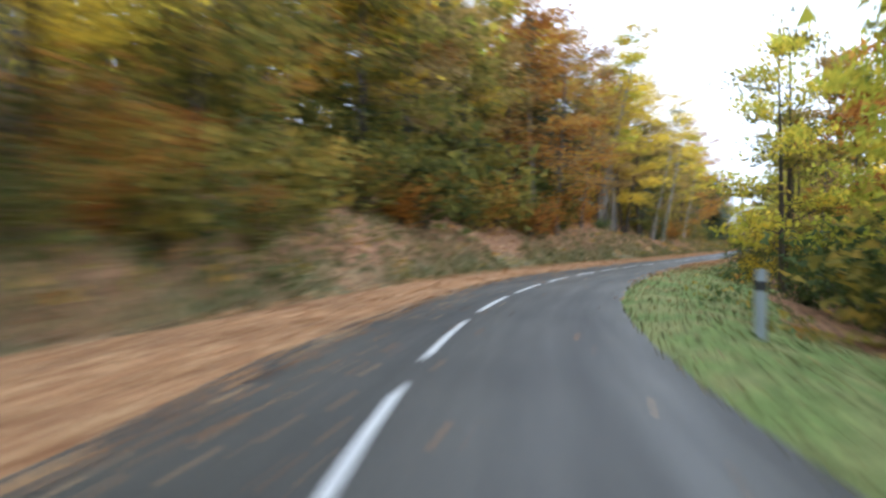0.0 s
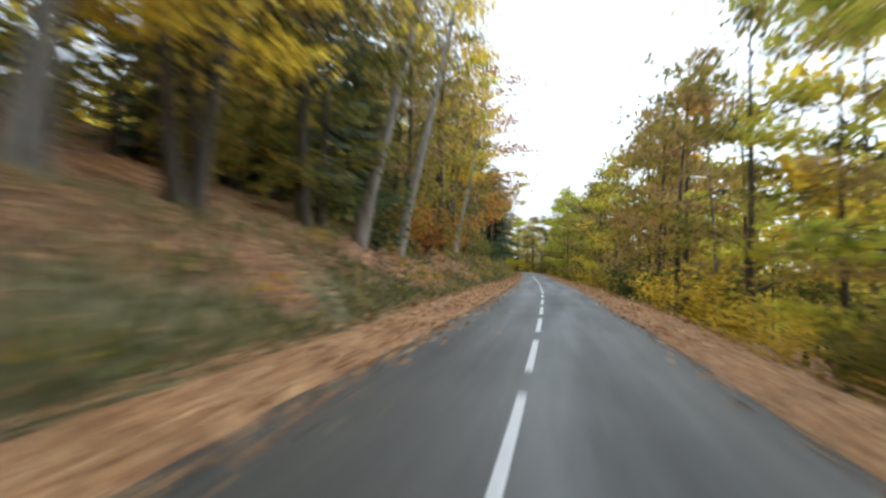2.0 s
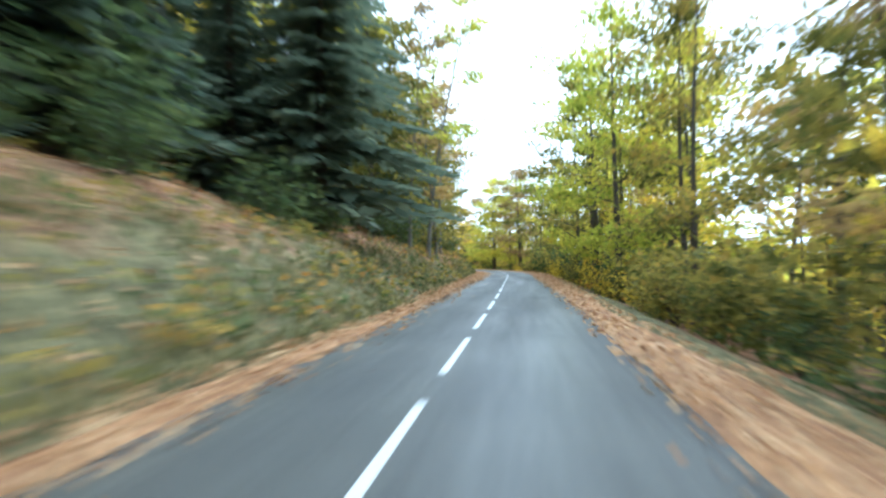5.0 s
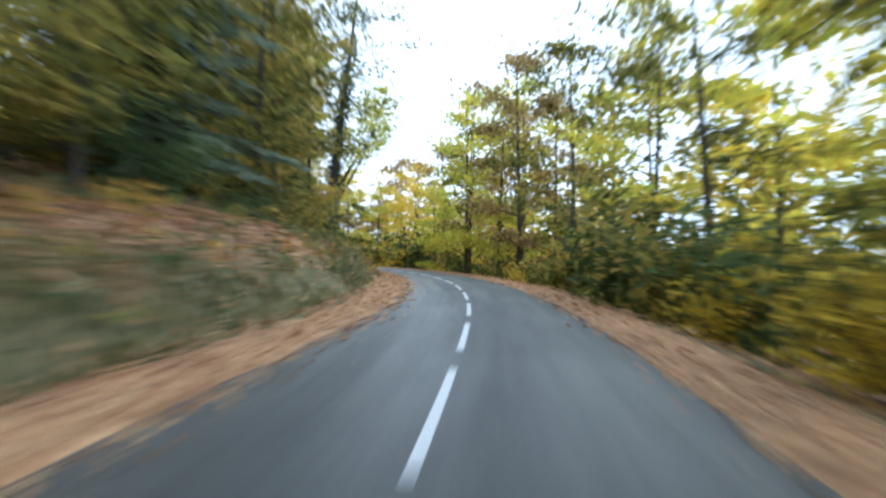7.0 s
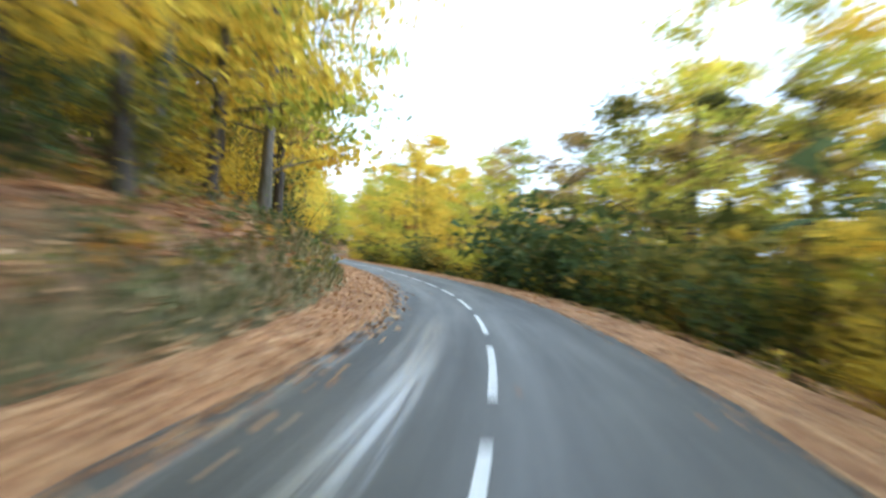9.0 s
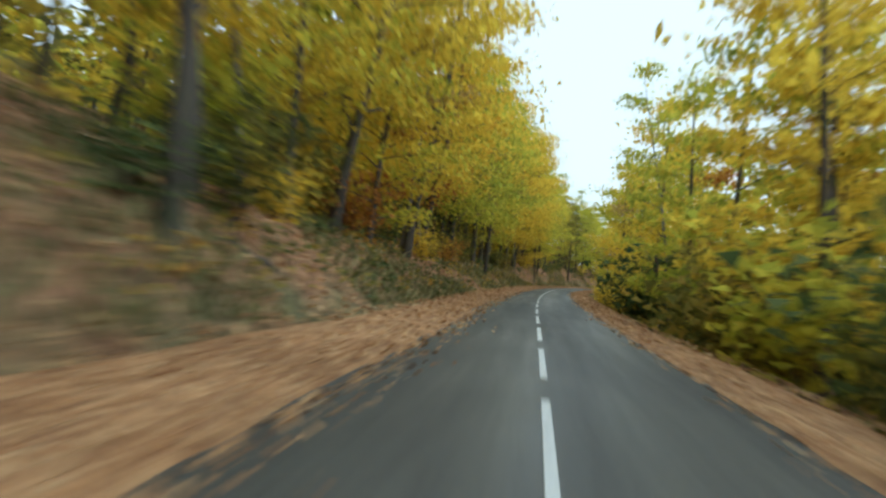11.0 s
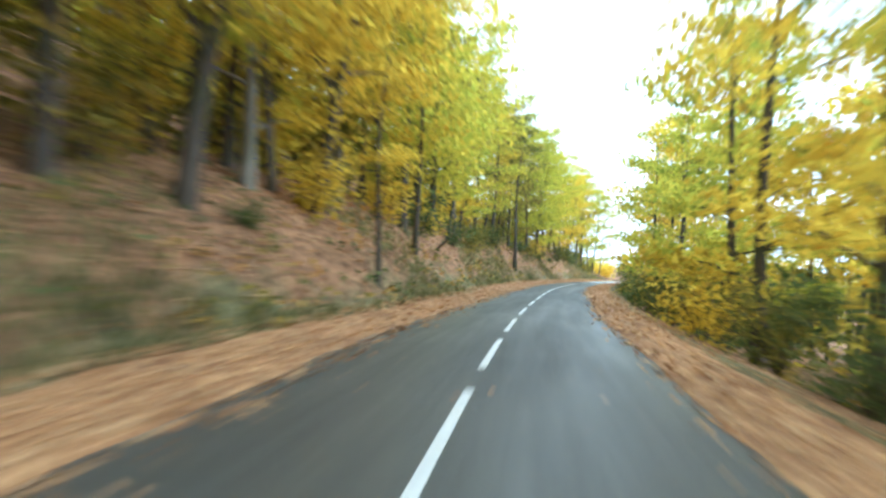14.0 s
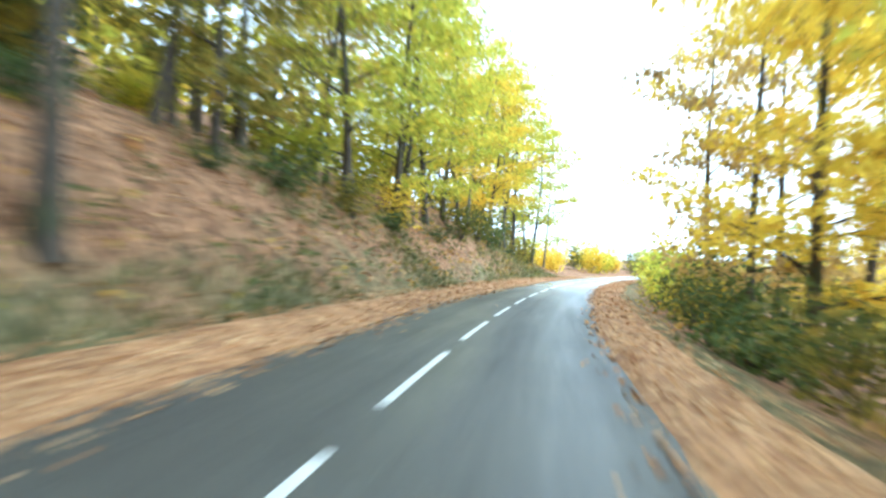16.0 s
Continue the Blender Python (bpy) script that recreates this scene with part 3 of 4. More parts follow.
def ground():
    verts, faces, uvs = [], [], []
    rows = np.arange(START + 1, END - 1, 2.0)
    for s in rows:
        for o in OFFS:
            uvs.append((s, abs(o)))
            verts.append(spot(s, o, -0.05 if abs(o) < 2 else 0.0))
    w = len(OFFS)
    for i in range(len(rows) - 1):
        for j in range(w - 1):
            faces.append((i * w + j, (i + 1) * w + j, (i + 1) * w + j + 1, i * w + j + 1))
    # the land beyond, in wide steps
    base = len(verts)
    xs = np.concatenate([np.arange(-1500, -150, 150), np.arange(-150, 650, 20), np.arange(650, 2001, 150)])
    ys = np.concatenate([np.arange(-1600, -350, 150), np.arange(-350, 250, 20), np.arange(250, 1701, 150)])
    for x in xs:
        for y in ys:
            d2 = (_x - x) ** 2 + (_y - y) ** 2
            k = int(np.argmin(d2))
            d = math.sqrt(d2[k])
            left = (-(x - _x[k]) * math.sin(_turn0[k]) + (y - _y[k]) * math.cos(_turn0[k])) > 0
            off = min(d, 50.0) if left else -min(d, 42.0)
            z = height(float(_along[k]), off) - 3.0 * (1 - smooth(42, 56, d)) - 0.4
            z += 20 * smooth(300, 1200, d) * (0.5 + noise.noise(Vector((x * 0.002, y * 0.002, 0.5))))
            verts.append(Vector((x, y, z)))
            uvs.append((60.0, 4.4))
    m = len(ys)
    for i in range(len(xs) - 1):
        for j in range(m - 1):
            faces.append((base + i * m + j, base + (i + 1) * m + j, base + (i + 1) * m + j + 1, base + i * m + j + 1))
    ob = new("ground", mesh_of("ground", verts, faces, WOODLAND, True))
    lay_along(ob.data, uvs)
    return tagged(ob, "wooded hillside ground with brown leaves, moss and grass", "ground", kind="structure")


def strip(name, s0, s1, step, inner, outer, up, mat, columns=5, thick=0.0):
    """A band along the road between two lines, each a function of s."""
    verts, faces, uvs = [], [], []
    rows = np.arange(s0, s1, step)
    for s in rows:
        a, b = inner(s), outer(s)
        x, y, h = line(s)
        for j in range(columns):
            o = a + (b - a) * j / (columns - 1)
            edge = thick if j in (0, columns - 1) else 0.0
            z = max(height(s, o), -0.02 if abs(o) < 2.7 else -9) + up(s, o) - edge
            verts.append((x - math.sin(h) * o, y + math.cos(h) * o, z))
            uvs.append((s, o))
    for i in range(len(rows) - 1):
        for j in range(columns - 1):
            q = (i * columns + j, (i + 1) * columns + j, (i + 1) * columns + j + 1, i * columns + j + 1)
            faces.append(q if inner(s0) < outer(s0) else q[::-1])
    me = mesh_of(name, verts, faces, mat, True)
    lay_along(me, uvs)
    return new(name, me)


def wobble(s, seed, size=1.0):
    return size * (noise.noise(Vector((s * 0.11, seed, 0))) * 0.6 + noise.noise(Vector((s * 0.7, seed, 4))) * 0.28 + noise.noise(Vector((s * 2.3, seed, 8))) * 0.14)


def crown_of_road(s, o):
    return 0.02 + 0.03 * (1 - (o / 2.6) ** 2)


HALF_LEFT, HALF_RIGHT = 1.78, 2.04
ground()
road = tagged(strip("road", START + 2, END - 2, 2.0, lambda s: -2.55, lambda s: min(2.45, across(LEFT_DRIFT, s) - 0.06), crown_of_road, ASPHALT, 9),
              "narrow damp grey asphalt road through autumn woods", "road", kind="structure")


def left_inner(s):
    return HALF_LEFT + wobble(s, 1.3, 0.2) - 0.35 * (1 - smooth(8, 24, s))


def left_outer(s):
    return across(LEFT_DRIFT, s) + wobble(s, 5.1, 0.34)


def right_inner(s):
    return -HALF_RIGHT + wobble(s, 2.7, 0.2)


def right_outer(s):
    return -across(RIGHT_DRIFT, s) + wobble(s, 7.9, 0.4)


def heap(s, o):
    return 0.078 + 0.018 * noise.noise(Vector((s * 1.7, o * 2.2, 1.5)))


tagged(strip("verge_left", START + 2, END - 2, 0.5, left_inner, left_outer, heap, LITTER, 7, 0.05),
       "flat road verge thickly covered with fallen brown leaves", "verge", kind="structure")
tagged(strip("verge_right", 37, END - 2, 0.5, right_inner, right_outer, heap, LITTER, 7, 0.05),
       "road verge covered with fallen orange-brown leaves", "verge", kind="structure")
tagged(strip("lawn", START + 2, 48, 0.5, lambda s: -HALF_RIGHT - 0.05 + wobble(s, 2.2, 0.25) - 0.5 * smooth(30, 48, s), lambda s: -6.2 + wobble(s, 9.0, 1.2) + 2.2 * smooth(30, 48, s), lambda s, o: 0.045, LAWN, 8, 0.04),
       "short bright green grass beside the road bend", "grass", kind="structure")

# dashes of the centre line: 3 m long, 1.33 m apart
DASH, PERIOD, PHASE = 3.0, 4.33, 0.666
for k in range(-10, 113):
    end = PHASE + k * PERIOD
    vs, fs = [], []
    for s in np.linspace(end - DASH, end, 5):
        x, y, h = line(s)
        for o, z in ((-0.042, 0.0), (-0.038, 0.007), (0.038, 0.007), (0.042, 0.0)):
            vs.append((x - math.sin(h) * o, y + math.cos(h) * o, crown_of_road(s, 0) + z))
    for i in range(4):
        for j in range(3):
            fs.append((i * 4 + j, (i + 1) * 4 + j, (i + 1) * 4 + j + 1, i * 4 + j + 1))
    part("line_dash", mesh_of("line_dash", vs, fs, PAINT), road)

# ---------------------------------------------------------------- trees: the kinds
rng = random.Random(11)
KINDS = {}


def kind_of(key, ob):
    KINDS[key] = [ob, False]


G_EDGE, G_DEEP = "trees along the road", "trees deeper in the woods"
for i in range(2):
    kind_of(f"gold{i}", broadleaf("beech_tree", "tall beech with golden yellow autumn leaves", 100 + i, 13 + i, 0.145, (0.09, 0.16)[i], 3.3, (BARK_GREY, BARK_DARK)[i], GOLD, 6400, 0.2, 0.05 * i, 20, G_EDGE))
    kind_of(f"lime{i}", broadleaf("maple_tree", "roadside maple with yellow-green autumn leaves", 120 + i, 12.5 + i, 0.13, (0.08, 0.17)[i], 3.3, BARK_DARK, LIME, 5200, 0.21, -0.04 * i, 20, G_EDGE))
    kind_of(f"rust{i}", broadleaf("oak_tree", "oak with thin rust-orange autumn leaves" if i == 0 else "oak with sparse fawn-brown autumn leaves", 140 + i, 13 + i, 0.135, (0.12, 0.24)[i], 3.3, (BARK_GREY, BARK_DARK)[i], (RUST, TAN)[i], (3200, 2700)[i], 0.19, 0.04, 16, G_EDGE))
    kind_of(f"olive{i}", broadleaf("hornbeam_tree", "hornbeam with dull olive-green leaves turning brown", 160 + i, 12 + i, 0.12, 0.07, 3.2, BARK_DARK, OLIVE, 5600, 0.22, 0.0, 18, G_EDGE))
for i, (leaf, word) in enumerate(((GOLD, "golden"), (LIME, "yellow-green"), (TAN, "fawn-brown"), (OLIVE, "olive-green"))):
    kind_of(f"far{i}", broadleaf("valley_tree", f"tree below the road with {word} autumn leaves", 210 + i, 14, 0.16, 0.1, 3.4, BARK_DARK, leaf, 2700, 0.26, 0.02, 10, "trees below the road"))
kind_of("pole0", broadleaf("young_ash_tree", "slender grey-stemmed ash with sparse fawn leaves", 180, 13, 0.09, 0.3, 2.0, BARK_GREY, TAN, 1700, 0.2, 0.1, 9, G_EDGE))
kind_of("pole1", broadleaf("young_ash_tree", "slender grey-stemmed ash with sparse yellow leaves", 181, 14, 0.1, 0.3, 2.1, BARK_GREY, LIME, 2000, 0.2, 0.16, 9, G_EDGE))
kind_of("stem0", broadleaf("young_beech_tree", "slender dark-stemmed beech with few golden leaves", 184, 14, 0.1, 0.26, 2.1, BARK_DARK, GOLD, 1500, 0.2, 0.05, 8, G_EDGE))
kind_of("stem1", broadleaf("young_beech_tree", "slender dark-stemmed beech with few yellow-green leaves", 185, 14.5, 0.1, 0.26, 2.2, BARK_DARK, LIME, 1600, 0.2, -0.04, 8, G_EDGE))
kind_of("birch0", broadleaf("birch_tree", "leaning pale-barked birch with few yellow leaves", 190, 15, 0.17, 0.5, 2.4, BARK_PALE, GOLD, 1200, 0.2, 0.2, 10, G_EDGE))
kind_of("pine0", broadleaf("old_oak_tree", "dark thick trunk with a sparse high crown", 195, 16, 0.18, 0.45, 3.0, BARK_DARK, OLIVE, 2200, 0.22, 0.06, 11, G_EDGE))
kind_of("ivy0", broadleaf("ivy_clad_oak", "thick dark trunk wrapped in ivy with a sparse crown", 197, 17, 0.26, 0.4, 3.4, BARK_DARK, OLIVE, 2400, 0.2, 0.06, 13, G_EDGE, 0.62, 2600))
kind_of("leaner", broadleaf("leaning_tree", "thin dark stem leaning out over the road", 196, 10, 0.065, 0.5, 1.9, BARK_DARK, LIME, 700, 0.17, 0.42, 8, G_EDGE))
kind_of("spruce0", spruce("spruce_tree", "dark blue-green spruce with drooping boughs", 200, 14.5, 0.19, 3.1, 25, G_EDGE))
kind_of("spruce2", spruce("spruce_tree", "broad dark green spruce tapering to a point", 202, 13.0, 0.19, 4.1, 26, G_EDGE))
kind_of("spruce1", spruce("spruce_tree", "dark blue-green spruce with drooping boughs", 201, 17, 0.22, 3.7, 27, G_EDGE))
for i, (leaf, word) in enumerate(((GOLD, "golden"), (LIME, "yellow-green"), (RUST, "rust-brown"), (OLIVE, "olive-green"))):
    kind_of(f"deep{i}", broadleaf("forest_tree", f"forest tree with {word} autumn crown on a straight trunk", 220 + i, 15, 0.16, 0.28, 3.2, BARK_DARK, leaf, 1000, 0.5, 0.02, 6, G_DEEP, 0.85))
for i, (leaf, word) in enumerate(((GOLD, "golden"), (OLIVE, "olive"), (GREEN, "green"), (RUST, "rusty"))):
    kind_of(f"bush{i}", shrub("shrub", f"{word} leafed shrub growing on the bank", 240 + i, 1.9, 1.3, leaf, 700, 0.18, "shrubs on the bank"))
for i, (leaf, word) in enumerate(((OLIVE, "olive"), (GREEN, "dark green"), (GOLD, "golden"), (LIME, "yellow-green"))):
    kind_of(f"thicket{i}", shrub("thicket", f"tall {word} thicket under the trees", 260 + i, 3.6, 2.2, leaf, 480, 0.44, "undergrowth in the woods"))
kind_of("bramble", shrub("bramble_bush", "low tangled green bramble bush on the bank", 250, 0.8, 1.1, GREEN, 560, 0.14, "shrubs on the bank"))


def put(key, s, off, size=1.0, turn=None, tilt=0.0):
    """Stands a tree or shrub of a kind s metres along and off metres left."""
    entry = KINDS[key]
    p = spot(s, off, -0.05)
    turn = rng.uniform(0, 6.283) if turn is None else turn
    m = Matrix.Translation(p) @ Euler((tilt, 0, turn)).to_matrix().to_4x4() @ Matrix.Scale(size, 4)
    if not entry[1]:
        entry[0].matrix_basis = m
        entry[1] = True
        return entry[0]
    ob = copy_thing(entry[0], m)
    ob.matrix_basis = m
    return ob


def choose(table):
    r = rng.uniform(0, sum(w for _, w in table))
    for key, w in table:
        r -= w
        if r <= 0:
            return key
    return table[-1][0]


def left_mix(s):
    if s < 22:
        return (("olive0", 3), ("olive1", 3), ("rust0", 2.5), ("rust1", 1.5), ("gold0", 1), ("lime0", 0.7), ("pole0", 1))
    if s < 42:
        return (("rust0", 4.5), ("rust1", 3), ("olive0", 2), ("pole0", 1))
    if s < 62:
        return (("pole0", 3), ("pole1", 1.5), ("gold1", 0.7), ("rust0", 1.2), ("rust1", 3), ("olive1", 1.2))
    if s < 82:
        return (("olive0", 2.5), ("olive1", 1.5), ("pole0", 1.2), ("spruce0", 2), ("rust1", 1), ("gold1", 0.3))
    if s < 119:
        return (("rust0", 3), ("rust1", 3), ("olive0", 1.8), ("olive1", 1), ("gold1", 0.6), ("pole1", 1.2))
    if s < 146:
        return (("spruce0", 4.5), ("spruce1", 3), ("pole0", 0.6), ("olive0", 0.5))
    if s < 182:
        return (("lime0", 0.8), ("olive0", 3), ("olive1", 1.5), ("rust1", 1), ("spruce0", 1.2), ("pole1", 1))
    if s < 206:
        return (("spruce0", 0.6), ("olive0", 3), ("olive1", 2), ("lime1", 0.8), ("rust1", 2), ("pole0", 1), ("pine0", 1))
    if s < 225:
        return (("olive0", 2), ("lime0", 1), ("lime1", 1.5), ("rust1", 1.5), ("pole1", 2))
    if s > 362:
        return (("lime0", 1.2), ("lime1", 2.6), ("gold1", 2.2), ("rust1", 1.2), ("olive1", 0.8), ("pole1", 2.5))
    return (("lime0", 1.0), ("lime1", 1.7), ("gold0", 1.8), ("gold1", 4), ("olive1", 1.2), ("rust1", 1), ("pole0", 1.4), ("pole1", 1.6), ("rust0", 0.6))


def right_mix(s):
    if s < 60:
        return (("far3", 2), ("far1", 2), ("far0", 1), ("pole0", 1))
    if s < 140:
        return (("far1", 2), ("far3", 2.4), ("far2", 2), ("pole0", 1.2), ("far0", 0.4))
    if s < 216:
        return (("far3", 3.5), ("far1", 2.5), ("far0", 1.5), ("pole0", 0.8))
    return (("far0", 0.8), ("far1", 1.5), ("far2", 2), ("far3", 2), ("pole1", 0.8)) if s < 250 else (("far0", 3.5), ("far1", 3), ("far2", 1), ("pole1", 0.8))


# trees that stand out
put("birch0", 65.5, 5.4, 1.0, -2.0)
put("birch0", 69.5, 5.2, 0.95, -1.8)
put("birch0", 87.5, 5.5, 0.8, -1.7)
put("spruce2", 137.3, 5.6, 1.02)
put("spruce2", 130.5, 9.6, 0.9)
put("spruce0", 126.5, 10.4, 0.8)
put("spruce1", 120.0, 14.0, 0.9)
put("pine0", 81.9, 5.9, 1.0, -2.0)
put("stem0", 89.3, 5.85, 1.1, -2.1)
put("rust0", 96.0, 5.3, 1.3, -2.1)
put("rust0", 103.6, 5.5, 1.14, -2.1)
put("rust0", 108.5, 8.0, 1.0)
put("rust0", 115.5, 7.4, 0.8)
put("birch0", 122.0, 9.2, 1.0, float(line(122.0)[2]) - 1.57)
put("pine0", 122.5, 4.9, 0.7, 0.4)
put("bush2", 116.2, 4.6, 1.1)
put("bush2", 112.0, 7.0, 1.5)
put("bush3", 76.5, 5.3, 1.0)
for key, s, off, size in (("spruce0", 30.0, 12.0, 1.0), ("spruce0", 33.0, 10.5, 0.95), ("spruce0", 36.5, 11.0, 1.0), ("rust0", 38.0, 6.6, 1.1), ("rust0", 41.5, 6.3, 1.15),
                          ("gold1", 57.5, 5.7, 1.0), ("rust1", 62.5, 5.6, 1.12)):
    put(key, s, off, size)
for k in range(30):
    put(("bush1", "bush3", "thicket0", "bush1", "bush3")[k % 5], -6 + k * 1.7, 5.3 + 2.4 * rng.random(), rng.uniform(0.85, 1.25))
for k in range(9):
    put(("pole1", "pole0", "birch0")[k % 3], 51.9 + 0.21 * k, 6.3 + 0.8 * rng.random(), rng.uniform(0.85, 1.15), -1.9 + 0.35 * (k - 4), rng.uniform(-0.06, 0.06))
for s, off, size in ((150.0, 4.7, 1.1), (154.0, 4.5, 1.15), (157.5, 4.4, 1.1), (163.0, 4.6, 1.05)):
    put("pole1" if size > 1.1 else "pole0", s, off, size)
for s, off in ((148, -5.4), (155, -5.2), (161, -5.6), (170, -5.5)):
    put("far3" if s > 160 else "far1", s, off, 1.12)
s = 128.0
while s < 214:
    s += rng.uniform(1.8, 3.0)
    put(choose((("thicket0", 3), ("thicket1", 2), ("bush2", 1.5), ("bush1", 1.5))), s, -rng.uniform(4.7, 7.5), rng.uniform(0.55, 0.9))
for s, off, size in ((42.5, 8.8, 0.95), (45.5, 9.8, 1.0), (48.0, 8.9, 0.9), (70.5, 9.2, 0.95), (74.0, 8.6, 0.85), (78.0, 9.0, 0.8)):
    put("spruce0", s, off, size)
for k in range(20):
    put(("bush1", "bush3", "bush1", "thicket0", "bush2")[k % 5], -4 + k * 1.0 + rng.random(), 4.3 + 1.3 * rng.random(), rng.uniform(0.5, 0.8))
for k in range(16):
    put(("olive0", "rust1", "olive1", "deep2")[k % 4], -14 + k * 3.9, 9.0 + 3.5 * rng.random(), rng.uniform(0.9, 1.2))
put("ivy0", 200.6, 4.9, 1.05, float(line(199.8)[2]), 0.07)
put("olive1", 206.0, 8.9, 1.0)
put("rust1", 203.0, 9.5, 1.0)
put("rust0", 197.0, 9.0, 0.9)
for s, off, size, tilt in ((206.4, 5.2, 1.0, 0.12), (207.4, 4.9, 1.1, 0.2), (208.2, 5.5, 1.15, 0.3), (208.8, 5.0, 1.0, 0.05), (209.6, 5.6, 1.1, 0.24), (210.6, 5.2, 1.2, 0.0)):
    put("leaner", s, off, size, -1.9 + rng.uniform(-0.5, 0.5), tilt - 0.15)
for s, off, key in ((212, 6.0, "rust1"), (219, 5.6, "gold0"), (223, 5.2, "rust1"), (227, 5.6, "lime0"), (231, 5.2, "gold0"), (236, 5.6, "lime1")):
    put(key, s, off, 1.08)
for k, s in enumerate((200, 203.5, 206.5, 209)):
    put(("far2", "far1")[k % 2], s, -5.6 - 1.6 * (k % 3), 1.12 - 0.02 * k)
s = 216.0
while s < 292:
    s += rng.uniform(2.2, 3.4)
    put(choose((("far0", 1.6), ("far1", 1.5), ("far2", 3.2), ("far3", 0.8)) if s < 250 else (("far0", 2.5), ("far1", 2), ("far2", 1))), s, -rng.uniform(7, 17), rng.uniform(0.66, 0.86) * (1.36 if s < 250 else 1.0))
    put(choose((("thicket2", 0.2), ("thicket3", 0.7), ("thicket0", 2.5), ("thicket1", 1.5))), s, -rng.uniform(4.8, 8.5), rng.uniform(0.7, 1.2))
put("pole1", 214, 5.2, 0.9, 1.0)
put("pole1", 215, 5.6, 1.0, 2.2)
put("pole0", 216, 5.2, 0.95, 4.2)
put("pine0", 266.0, 4.6, 0.72, -1.5)
put("pine0", 306.0, 4.2, 0.7)
put("pine0", 313.0, 6.4, 0.9)
put("stem0", 340.5, 3.9, 0.7)
put("stem0", 347.6, 4.5, 0.95)
put("pine0", 376.0, 4.4, 0.8)
put("pine0", 338.5, 6.7, 0.85)
put("pine0", 374.5, 5.4, 0.9)

s = 396.0
while s < 500:
    s += rng.uniform(1.8, 3.0)
    put(choose((("thicket2", 1), ("thicket3", 2), ("thicket0", 2))), s, -rng.uniform(4.8, 8.0), rng.uniform(0.6, 0.95))
    put(choose((("far0", 2), ("far1", 2), ("far3", 1))), s, -rng.uniform(13, 26), rng.uniform(0.5, 0.7))
    if s > 436:
        put(choose((("thicket2", 2), ("thicket3", 2), ("thicket0", 1))), s, rng.uniform(5, 14), rng.uniform(0.7, 1.1))


# broad crowns that reach out over the road
s = 272.0
while s < 354:
    s += rng.uniform(5.5, 8.5)
    put(choose((("gold1", 3), ("lime1", 2))), s, rng.uniform(5.0, 5.9), rng.uniform(1.15, 1.32), float(line(s)[2]) - 1.57)
s = 284.0
while s < 424:
    s += rng.uniform(1.6, 3.2)
    put(rng.choice(("pole0", "pole1", "stem0", "stem0", "stem0") if s < 366 else ("pole1", "stem1", "stem1", "stem1")), s, rng.uniform(6.2, 12.5), rng.uniform(0.85, 1.2), None, rng.uniform(-0.16, 0.16))


def dead_branch(s, off, long, turn, seed):
    """A broken bare branch lying on the bank."""
    g = random.Random(seed)
    v, f = [], []
    d = Vector((math.cos(turn), math.sin(turn), 0.35))
    path = [Vector((0, 0, 0.02))]
    for k in range(5):
        path.append(path[-1] + d * (long / 5) + Vector((g.uniform(-0.06, 0.06), g.uniform(-0.06, 0.06), g.uniform(-0.04, 0.08))))
    tube(v, f, path, [0.07, 0.06, 0.05, 0.038, 0.025, 0.01], 6)
    for k in (2, 3, 4):
        e = path[k] + Vector((g.uniform(-0.4, 0.4), g.uniform(-0.4, 0.4), g.uniform(0.1, 0.5)))
        tube(v, f, [path[k], path[k].lerp(e, 0.5) + Vector((0, 0, 0.04)), e], [0.025, 0.016, 0.005], 4)
    ob = new("dead_branch", mesh_of("dead_branch", v, f, BARK_DARK, True))
    ob.location = spot(s, off)
    tagged(ob, "dark broken dead branch lying on the leafy bank", "branch", "dead branches")


for k, (s, off, long) in enumerate(((320.0, 3.9, 2.0), (283.0, 4.6, 1.6), (268.5, 4.2, 1.4), (352.0, 4.6, 1.8), (98.0, 5.0, 1.5), (74.0, 4.8, 1.3))):
    dead_branch(s, off, long, 1.2 + 0.9 * k, 300 + k)

# the wood's edge, then deeper rows
s = -30.0
while s < 428:
    s += rng.uniform(2.3, 3.8)
    near = 7.0 if s < 32 else 5.7
    off = near + abs(rng.gauss(0, 1.2))
    key = choose(left_mix(s))
    if 111 < s < 129 or 129 <= s < 138 and not key.startswith("spruce"):
        continue
    if (112 < s < 136 or 186 < s < 203) and off < 7.5:
        off += 2.5
    if key.startswith("spruce"):
        off += 1.8 if s > 100 else 3.8
    small = 0.8 if key.startswith("spruce") and s < 150 else 1.0
    if 84 < s < 112 and rng.random() < 0.6:
        continue
    put(key, s, off, rng.uniform(0.75, 1.15) * small, None, rng.uniform(-0.04, 0.04) if key.startswith("spruce") else rng.uniform(-0.11, 0.11))
s = -30.0
while s < 400:
    s += rng.uniform(3.0, 5.0) * (0.6 if 195 < s < 285 else 1.0)
    off = -(6.2 + abs(rng.gauss(0, 1.6)) + (3.0 if s < 30 else 0))
    put(choose(right_mix(s)), s, off, rng.uniform(0.85, 1.08) * (0.68 if 213 < s < 275 else 1.1 if 200 < s else 1.0), None, rng.uniform(-0.05, 0.05))
